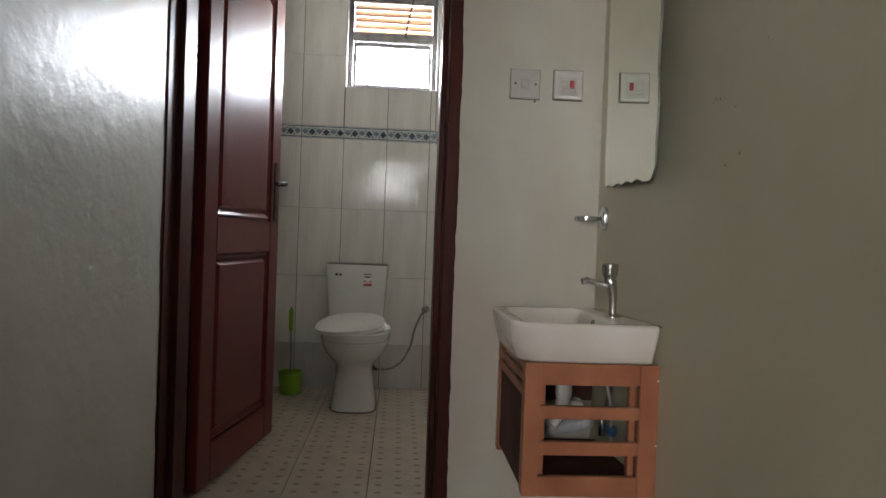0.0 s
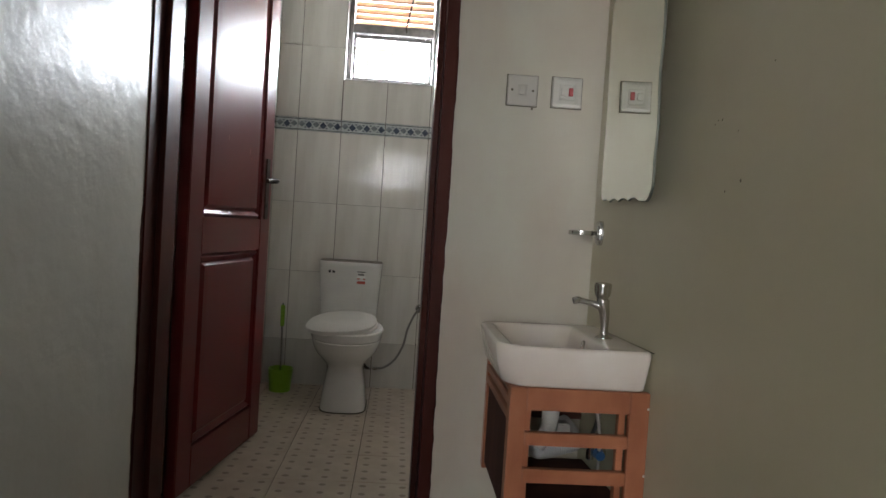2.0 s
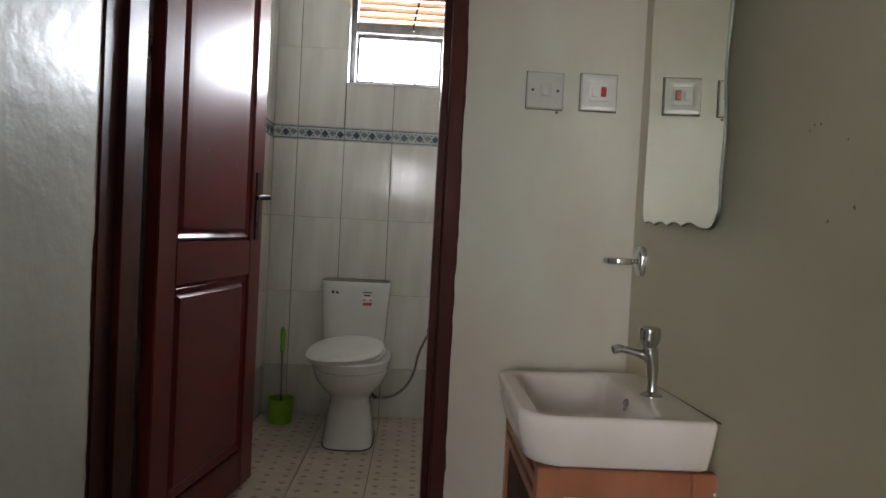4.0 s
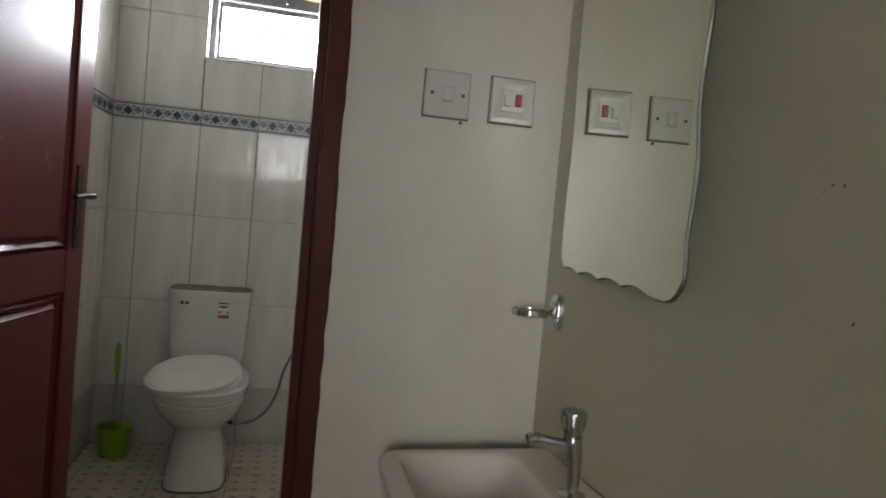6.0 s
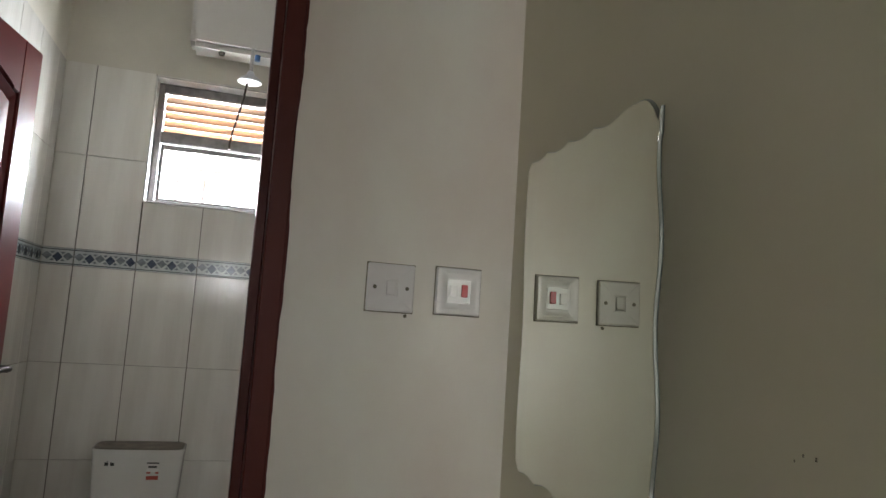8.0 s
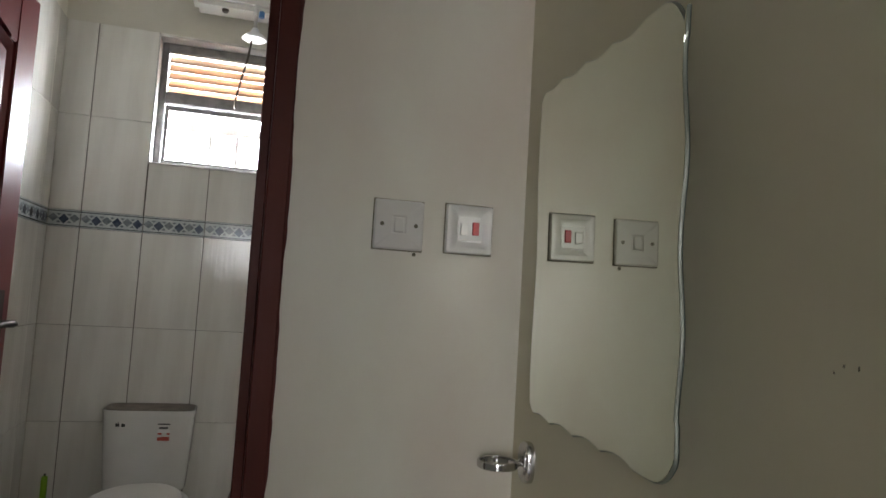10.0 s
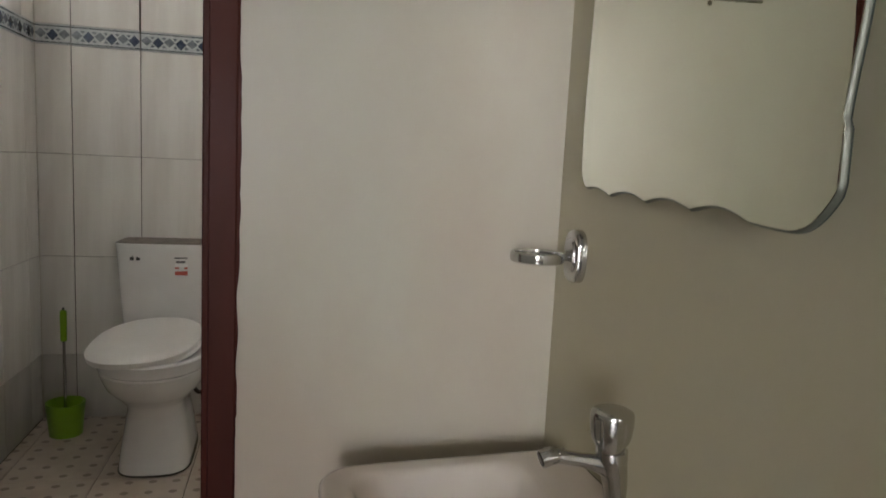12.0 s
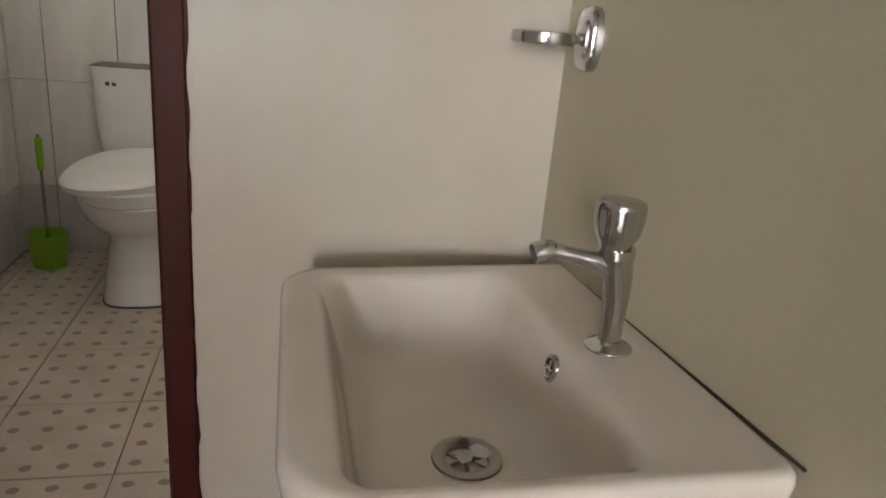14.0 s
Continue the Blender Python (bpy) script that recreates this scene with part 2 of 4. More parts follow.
white_ink = mat("white_print", (0.75, 0.74, 0.72), 0.5)
tissue = mat("white_paper", (0.62, 0.60, 0.56), 0.9)
silicone = mat("dark_sealant", (0.05, 0.045, 0.03), 0.7)


# ---- builders ----
def box(bm, x0, x1, y0, y1, z0, z1):
    """A box; returns its vertices."""
    v = [bm.verts.new(p) for p in ((x0, y0, z0), (x1, y0, z0), (x1, y1, z0), (x0, y1, z0), (x0, y0, z1), (x1, y0, z1), (x1, y1, z1), (x0, y1, z1))]
    for f in ((3, 2, 1, 0), (4, 5, 6, 7), (0, 1, 5, 4), (1, 2, 6, 5), (2, 3, 7, 6), (3, 0, 4, 7)):
        bm.faces.new([v[i] for i in f])
    return v


def bevelled(bm, w=0.002, seg=2):
    bmesh.ops.bevel(bm, geom=list(bm.edges), offset=w, segments=seg, affect="EDGES", clamp_overlap=True)
    return bm


def bx(x0, x1, y0, y1, z0, z1, w=0.0, seg=2):
    bm = bmesh.new()
    box(bm, x0, x1, y0, y1, z0, z1)
    return bevelled(bm, w, seg) if w else bm


def rings(bm, loops, cap=True, closed=False):
    """Skins rings of equal length; caps both ends."""
    vs = [[bm.verts.new(p) for p in ring] for ring in loops]
    n = len(vs[0])
    pairs = list(zip(vs, vs[1:] + ([vs[0]] if closed else []))) if closed else list(zip(vs, vs[1:]))
    for a, b in pairs:
        for i in range(n):
            bm.faces.new((a[i], a[(i + 1) % n], b[(i + 1) % n], b[i]))
    if cap and not closed:
        bm.faces.new(list(reversed(vs[0])))
        bm.faces.new(vs[-1])
    return bm


def tube(bm, pts, r, n=14, cap=True):
    """A tube along points; r a number or one for each point."""
    pts = [Vector(p) for p in pts]
    rs = r if isinstance(r, (list, tuple)) else [r] * len(pts)
    loops, up = [], None
    for i, p in enumerate(pts):
        t = (pts[min(i + 1, len(pts) - 1)] - pts[max(i - 1, 0)]).normalized()
        if up is None:
            up = t.orthogonal().normalized()
        up = (up - t * up.dot(t)).normalized()
        side = t.cross(up)
        loops.append([p + rs[i] * (math.cos(a) * up + math.sin(a) * side) for a in (2 * math.pi * k / n for k in range(n))])
    return rings(bm, loops, cap)


def curve_points(pts, n=6):
    """A smooth line through points."""
    pts = [Vector(p) for p in pts]
    out = []
    for i in range(len(pts) - 1):
        p0, p1, p2, p3 = pts[max(i - 1, 0)], pts[i], pts[i + 1], pts[min(i + 2, len(pts) - 1)]
        for k in range(n):
            t = k / n
            out.append(0.5 * ((2 * p1) + (p2 - p0) * t + (2 * p0 - 5 * p1 + 4 * p2 - p3) * t * t + (3 * p1 - p0 - 3 * p2 + p3) * t ** 3))
    return out + [pts[-1]]


def oval(cx, cy, z, hx, y_front, y_back, n=40, power=2.4, tilt=0.0):
    """A rounded ring whose front half and back half may differ in length."""
    out = []
    for k in range(n):
        a = 2 * math.pi * k / n
        ca, sa = math.cos(a), math.sin(a)
        x = hx * math.copysign(abs(ca) ** (2 / power), ca)
        hy = (y_back - cy) if sa > 0 else (cy - y_front)
        y = hy * math.copysign(abs(sa) ** (2 / power), sa)
        out.append((cx + x, cy + y, z + tilt * x))
    return out


def prism(bm, outline, axis, a, b):
    """A flat outline given as (u, v), pushed from a to b along an axis."""
    def place(u, v, w):
        return {"x": (w, u, v), "y": (u, w, v), "z": (u, v, w)}[axis]
    lo = [bm.verts.new(place(u, v, a)) for u, v in outline]
    hi = [bm.verts.new(place(u, v, b)) for u, v in outline]
    n = len(outline)
    for i in range(n):
        bm.faces.new((lo[i], lo[(i + 1) % n], hi[(i + 1) % n], hi[i]))
    bm.faces.new(list(reversed(lo)))
    bm.faces.new(hi)
    return bm


def smooth_by_angle(me, degrees=38):
    me.polygons.foreach_set("use_smooth", [True] * len(me.polygons))
    lim = radians(degrees)
    bm = bmesh.new()
    bm.from_mesh(me)
    for e in bm.edges:
        if len(e.link_faces) != 2:
            e.smooth = False
            continue
        turn = e.calc_face_angle(0)
        small, big = sorted(f.calc_area() for f in e.link_faces)
        # flat fields stay flat beside their eased edges
        if turn > lim or (turn > 0.01 and big > 4e-4 and big > 7 * small):
            e.smooth = False
    bm.to_mesh(me)
    bm.free()


def finish(name, bm, material, smooth=True):
    bmesh.ops.recalc_face_normals(bm, faces=bm.faces[:])
    me = bpy.data.meshes.new(name)
    bm.to_mesh(me)
    bm.free()
    me.materials.append(material)
    if smooth:
        smooth_by_angle(me)
    return new(name, me)


def place_of(ob):
    m = Matrix.Identity(4)
    while ob:
        m = ob.matrix_basis @ m if ob.parent is None else ob.matrix_basis @ m
        ob = ob.parent
    return m


def part(name, bm, material, parent, label="", kind=""):
    """One mesh, modelled where it stands in the room, under a thing or a part."""
    at = place_of(parent).translation
    bmesh.ops.translate(bm, verts=bm.verts[:], vec=-at)
    ob = finish(name, bm, material)
    ob.parent = parent
    return tagged(ob, label, "", "", kind)


def thing(name, at, label, category, group=""):
    ob = new(name)
    ob.empty_display_size = 0.05
    ob.location = at
    return tagged(ob, label, category, group)


def structure(name, bm, material, label="", smooth=False):
    return tagged(finish(name, bm, material, smooth), label, "", "", "structure")


# ---- room sizes ----
Y_WALL, Y_BACK = 2.184, 2.400      # wall with the door: both faces
X_LEFT = -0.579                    # lobby's long wall
Y_FAR = 4.165                      # far toilet wall, behind its tiles
X_TL, X_TR = -0.613, 1.05          # toilet side walls, behind their tiles
H = 2.90
Z_T = 0.048                        # toilet floor
Y_STEP = 2.403
DOOR_L, DOOR_R, DOOR_H = -0.640, 0.257, 2.13
SLANT = -0.054                     # the mirror's wall runs slightly askew


def right_x(y):
    return 0.679 + SLANT * (y - Y_WALL)


def build_shell():
    bm = bmesh.new()
    box(bm, -2.8, X_LEFT, -1.0, Y_WALL, 0, H)
    structure("wall_west", bm, paint_rough, "cream gloss-painted plaster wall with coarse brush marks")
    bm = bmesh.new()
    box(bm, -0.85, DOOR_L, Y_WALL, Y_BACK, 0, H)
    box(bm, DOOR_R, 1.25, Y_WALL, Y_BACK, 0, H)
    box(bm, DOOR_L, DOOR_R, Y_WALL, Y_BACK, DOOR_H, H)
    structure("wall_north", bm, paint, "cream gloss-painted wall beside the toilet door")
    bm = bmesh.new()
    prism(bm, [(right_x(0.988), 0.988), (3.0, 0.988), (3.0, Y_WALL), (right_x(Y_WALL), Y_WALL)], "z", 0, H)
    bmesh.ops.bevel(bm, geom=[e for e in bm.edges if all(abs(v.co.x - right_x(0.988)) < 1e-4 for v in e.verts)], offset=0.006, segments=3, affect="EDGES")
    structure("wall_east", bm, shaded_side_paint, "cream gloss-painted wall with a mirror")
    bm = bmesh.new()
    box(bm, -0.85, X_TL, Y_BACK, Y_FAR + 0.24, 0, H)
    structure("wall_toilet_west", bm, upper)
    bm = bmesh.new()
    box(bm, X_TR, 1.25, Y_BACK, Y_FAR + 0.24, 0, H)
    structure("wall_toilet_east", bm, upper)
    bm = bmesh.new()
    x0, x1, z0, z1 = WIN
    box(bm, X_TL, x0, Y_FAR, Y_FAR + 0.24, 0, H)
    box(bm, x1, X_TR, Y_FAR, Y_FAR + 0.24, 0, H)
    box(bm, x0, x1, Y_FAR, Y_FAR + 0.24, 0, z0)
    box(bm, x0, x1, Y_FAR, Y_FAR + 0.24, z1, H)
    structure("wall_toilet_north", bm, upper, "beige-painted wall over white tiles")
    # the unseen room behind, with its window; tan walls added to hold bounce low
    bm = bmesh.new()
    box(bm, -2.8, -2.6, -3.4, -1.0, 0, H)
    structure("wall_room_west", bm, room_paint)
    bm = bmesh.new()
    box(bm, 3.0, 3.2, -3.4, Y_WALL, 0, H)
    structure("wall_room_east", bm, room_paint)
    bm = bmesh.new()
    for a, b, c0, d0 in ((-2.8, -1.55, 0, H), (-1.55, -0.89, 0, 0.4), (-1.55, -0.89, 2.3, H), (-0.89, -0.13, 0, H), (-0.13, 0.07, 0, 1.55), (-0.13, 0.07, 2.15, H), (0.07, 3.2, 0, H)):
        box(bm, a, b, -3.62, -3.4, c0, d0)
    structure("wall_room_south", bm, room_paint)
    bm = bmesh.new()
    box(bm, -2.8, 3.2, -3.62, Y_FAR + 0.24, H, H + 0.15)
    structure("ceiling", bm, plaster, "off-white painted ceiling")
    bm = bmesh.new()
    box(bm, -2.8, 3.2, -3.62, Y_STEP, -0.15, -0.010)
    structure("floor_lobby_bed", bm, grout)
    bm = bmesh.new()
    box(bm, X_TL, X_TR, Y_STEP, Y_FAR, -0.15, Z_T - 0.010)
    structure("floor_toilet_bed", bm, grout)
    bm = bmesh.new()
    box(bm, -40, 40, -40, 40, -0.6, -0.4)
    structure("ground", bm, upper)


WIN = (-0.245, 0.283, 1.778, 2.344)


# ---- door ----
def build_door():
    bm = bmesh.new()
    # jambs with a stop, and the head
    box(bm, DOOR_L, -0.574, Y_WALL + 0.002, Y_BACK, 0, DOOR_H)
    box(bm, -0.574, -0.557, 2.273, 2.387, 0, 2.085)
    box(bm, 0.223, DOOR_R, Y_WALL - 0.004, Y_BACK, 0, DOOR_H)
    box(bm, 0.205, 0.223, 2.273, 2.387, 0, 2.085)
    box(bm, -0.574, 0.223, Y_WALL - 0.004, Y_BACK, 2.085, DOOR_H)
    bevelled(bm, 0.002, 1)
    fr = structure("door_1", bm, frame_wood, "dark brown varnished timber door frame with an open red-brown door", True)
    # brown paint strayed onto the plaster beside the frame
    rnd = random.Random(5)
    bm = bmesh.new()
    row, z, w = [], 0.10, 0.004
    while z < 2.12:
        w = min(0.0045, max(0.0006, w + rnd.uniform(-0.0016, 0.0016)))
        row.append((z, w))
        z += rnd.uniform(0.006, 0.02)
    va = [bm.verts.new((DOOR_R - 0.001, Y_WALL - 0.0016, z)) for z, w in row]
    vb = [bm.verts.new((DOOR_R + w, Y_WALL - 0.0016, z)) for z, w in row]
    vc = [bm.verts.new((DOOR_R + w, Y_WALL + 0.001, z)) for z, w in row]
    for i in range(len(row) - 1):
        bm.faces.new((va[i], vb[i], vb[i + 1], va[i + 1]))
        bm.faces.new((vb[i], vc[i], vc[i + 1], vb[i + 1]))
    part("paint_edge", bm, frame_wood, fr, "ragged brown paint edge on the plaster")
    bm = bmesh.new()
    row, z, w = [], 0.0, 0.006
    while z < 2.12:
        w = min(0.012, max(0.002, w + rnd.uniform(-0.003, 0.003)))
        row.append((z, w))
        z += rnd.uniform(0.006, 0.02)
    va = [bm.verts.new((X_LEFT + 0.0012, Y_WALL + 0.004, z)) for z, w in row]
    vb = [bm.verts.new((X_LEFT + 0.0012, Y_WALL - w, z)) for z, w in row]
    vc = [bm.verts.new((X_LEFT - 0.001, Y_WALL - w, z)) for z, w in row]
    for i in range(len(row) - 1):
        bm.faces.new((va[i], vb[i], vb[i + 1], va[i + 1]))
        bm.faces.new((vb[i], vc[i], vc[i + 1], vb[i + 1]))
    part("paint_edge", bm, frame_wood, fr, "ragged brown paint edge on the plaster")

    # leaf: modelled flat along +x from its hinge, then turned
    W, T, Z0, Z1 = 0.745, 0.040, 0.062, 2.05
    hinge = Vector((-0.541, 2.466, 0))
    ang = radians(90 - 8.6)
    turn = Matrix.Translation(hinge) @ Matrix.Rotation(ang, 4, "Z")

    def leaf_part(name, bm, material, parent, label=""):
        # local: x along the leaf, y = 0 the face that shows, positive y into the leaf
        bmesh.ops.transform(bm, matrix=turn, verts=bm.verts[:])
        return part(name, bm, material, parent, label)

    s0, s1 = 0.105, 0.640
    low = (0.20, 0.850)
    up = (0.975, 1.895)
    bm = bmesh.new()
    box(bm, 0, s0, 0, T, Z0, Z1)
    box(bm, s1, W, 0, T, Z0, Z1)
    box(bm, s0, s1, 0, T, Z0, low[0])
    box(bm, s0, s1, 0, T, low[1], up[0])
    # top rail with its arched underside
    arch = [(s0, Z1), (s0, up[1]), (s0 + 0.035, up[1])]
    for k in range(13):
        u = k / 12
        arch.append((s0 + 0.035 + u * (s1 - s0 - 0.07), up[1] + 0.012 + 0.045 * math.sin(math.pi * u)))
    arch += [(s1 - 0.035, up[1]), (s1, up[1]), (s1, Z1)]
    prism(bm, arch, "y", 0, T)
    bmesh.ops.bevel(bm, geom=[e for e in bm.edges if e.calc_length() > 0.03], offset=0.003, segments=2, affect="EDGES", clamp_overlap=True)
    leaf = leaf_part("door_leaf", bm, wood, fr, "glossy red-brown panelled door leaf standing open")

    def field(za, zb, bulge):
        """A raised and fielded panel with a bright-edged moulding round it."""
        loops = []
        for inset, depth in ((0.0, 0.016), (0.012, 0.004), (0.020, 0.010), (0.030, 0.018), (0.042, 0.005), (0.30, 0.004)):
            inset = min(inset, 0.07)
            a, b, c0, d0 = s0 + inset, s1 - inset, za + inset, zb - inset
            ring = [(a, depth, c0), (b, depth, c0), (b, depth, d0)]
            for k in range(1, 12):
                u = k / 12
                h = bulge * math.sin(math.pi * u) if bulge else 0
                ring.append((b + (a - b) * u, depth, d0 + h))
            ring.append((a, depth, d0))
            loops.append(ring)
        bm = bmesh.new()
        rings(bm, loops, cap=False)
        bm.faces.new([v for v in bm.verts][-len(loops[0]):])
        return bm

    leaf_part("door_panel", field(low[0], low[1], 0), wood, leaf)
    leaf_part("door_panel", field(up[0], up[1] + 0.004, 0.05), wood, leaf)
    bm = bmesh.new()
    box(bm, s0 - 0.002, s1 + 0.002, 0.018, 0.030, low[0] - 0.002, Z1 - 0.01)
    leaf_part("door_core", bm, wood, leaf)
    rnd = random.Random(8)
    for cx, cz, a, b in ((0.50, 1.235, 0.006, 0.022), (0.515, 1.205, 0.004, 0.014), (0.29, 1.262, 0.003, 0.009)):
        bm = bmesh.new()
        prism(bm, [(cx + a * rnd.uniform(0.5, 1.2) * math.cos(t) + 0.2 * b * math.sin(t), cz + b * rnd.uniform(0.6, 1.1) * math.sin(t)) for t in (2 * math.pi * k / 9 for k in range(9))], "y", 0.0034, 0.0045)
        leaf_part("scuff_mark", bm, scuff, leaf, "faint pale scuff on the varnish")
    # lock plate, lever, bolt faceplate
    bm = bx(0.668, 0.706, -0.006, 0.0, 0.975, 1.225, 0.002)
    plate = leaf_part("lock_plate", bm, dark_steel, leaf, "tarnished brass lock plate")
    bm = bmesh.new()
    tube(bm, [(0.687, 0, 1.135), (0.687, -0.045, 1.135)], 0.010)
    tube(bm, curve_points([(0.690, -0.046, 1.135), (0.66, -0.050, 1.137), (0.62, -0.047, 1.134), (0.575, -0.044, 1.128)]), 0.008)
    leaf_part("door_handle", bm, dark_steel, leaf, "dull metal lever handle")
    bm = bx(0.679, 0.695, -0.010, -0.005, 1.02, 1.045, 0.002)
    leaf_part("keyhole", bm, ink, leaf)



# ---- tiles ----
def tile_mesh(w, h, t, material, name="tile"):
    """One tile standing in the x-z plane, front towards -y, its edges eased."""
    bm = bx(0, w, 0, t, 0, h, 0.0012, 1)
    me = bpy.data.meshes.new(name)
    bm.to_mesh(me)
    bm.free()
    me.materials.append(material)
    return me


def put_piece(name, me, m, parent):
    ob = new(name, me)
    ob.parent = parent
    ob.matrix_basis = m
    return ob


ROWS_Z = [(Z_T, 0.304, "low"), (0.304, 0.691, "t"), (0.691, 1.080, "t"), (1.080, 1.479, "t"), (1.479, 1.552, "b"), (1.552, 1.953, "t"), (1.953, 2.353, "t")]
GAP, GAP_Z = 0.0030, 0.0012


def tiled_wall(name, label, origin, turn, cuts, hole=None):
    """A tiled wall: cuts are the joints along it; hole = (u0, u1, z0, z1) stays open."""
    root = structure(name, bx(cuts[0], cuts[-1], 0.0062, 0.0082, Z_T, 2.352) if hole is None else sheet_with_hole(cuts[0], cuts[-1], hole), grout, label)
    root.matrix_basis = Matrix.Translation(origin) @ Matrix.Rotation(turn, 4, "Z")
    cache = {}
    for z0, z1, kind in ROWS_Z:
        for u0, u1 in zip(cuts, cuts[1:]):
            pieces = [(u0, u1, z0, z1)]
            if hole and u0 < hole[1] - 1e-6 and u1 > hole[0] + 1e-6 and z0 < hole[3] and z1 > hole[2]:
                pieces = []
                if u0 < hole[0]:
                    pieces.append((u0, hole[0], z0, z1))
                if u1 > hole[1]:
                    pieces.append((hole[1], u1, z0, z1))
                a, b = max(u0, hole[0]), min(u1, hole[1])
                if z0 < hole[2]:
                    pieces.append((a, b, z0, hole[2]))
                if z1 > hole[3] + 0.004:
                    pieces.append((a, b, hole[3], z1))
            for a, b, c0, d0 in pieces:
                w, h = b - a - GAP, d0 - c0 - GAP_Z
                if w < 0.004 or h < 0.004:
                    continue
                key = (round(w, 3), round(h, 3), kind)
                if key not in cache:
                    cache[key] = tile_mesh(w, h, 0.007, {"t": tile, "low": tile_low, "b": border_base}[kind])
                t = put_piece("border_tile" if kind == "b" else "tile", cache[key], Matrix.Translation((a + GAP / 2, 0, c0 + GAP_Z / 2)), root)
                if kind == "b":
                    border_motif(t, w, h)
    return root


def sheet_with_hole(a, b, hole):
    bm = bmesh.new()
    for x0, x1, z0, z1 in ((a, hole[0], Z_T, 2.352), (hole[1], b, Z_T, 2.352), (hole[0], hole[1], Z_T, hole[2])):
        box(bm, x0, x1, 0.0062, 0.0082, z0, z1)
    return bm


MOTIF = {}


def border_motif(t, w, h):
    """Ribs, diamonds and half diamonds in relief on a border tile."""
    key = round(w, 3)
    if key not in MOTIF:
        ribs, dia, tri = bmesh.new(), bmesh.new(), bmesh.new()
        for z in (0.004, h - 0.009):
            box(ribs, 0, w, -0.0016, 0.0006, z, z + 0.004)
        n = max(1, round(w / 0.0412))
        p = w / n
        for k in range(n):
            cx, cz, rx, rz = (k + 0.5) * p, h * 0.49 + h * 0.03 * (-1 if k % 2 else 1), p * 0.50, h * (0.29 if k % 2 else 0.24)
            prism(dia if k % 2 else tri, [(cx - rx, cz), (cx, cz - rz), (cx + rx, cz), (cx, cz + rz)], "y", -0.0014 if k % 2 else -0.0010, 0.0006)
            # small leaf-like wedges above and below the joints of the diamonds
            a = k * p
            for sz in (-1, 1):
                if 0.2 * p < a < w - 0.2 * p:
                    prism(tri, [(a - 0.22 * p, h * 0.49 + sz * h * 0.24), (a, h * 0.49 + sz * h * 0.13), (a + 0.22 * p, h * 0.49 + sz * h * 0.24), (a, h * 0.49 + sz * h * 0.28)], "y", -0.0008, 0.0006)
        MOTIF[key] = []
        for nm, bm, m in (("border_rib", ribs, border_line), ("border_diamond", dia, border_blue), ("border_leaf", tri, border_brown)):
            bmesh.ops.recalc_face_normals(bm, faces=bm.faces[:])
            me = bpy.data.meshes.new(nm)
            bm.to_mesh(me)
            bm.free()
            me.materials.append(m)
            MOTIF[key].append((nm, me))
    for nm, me in MOTIF[key]:
        put_piece(nm, me, Matrix.Identity(4), t)


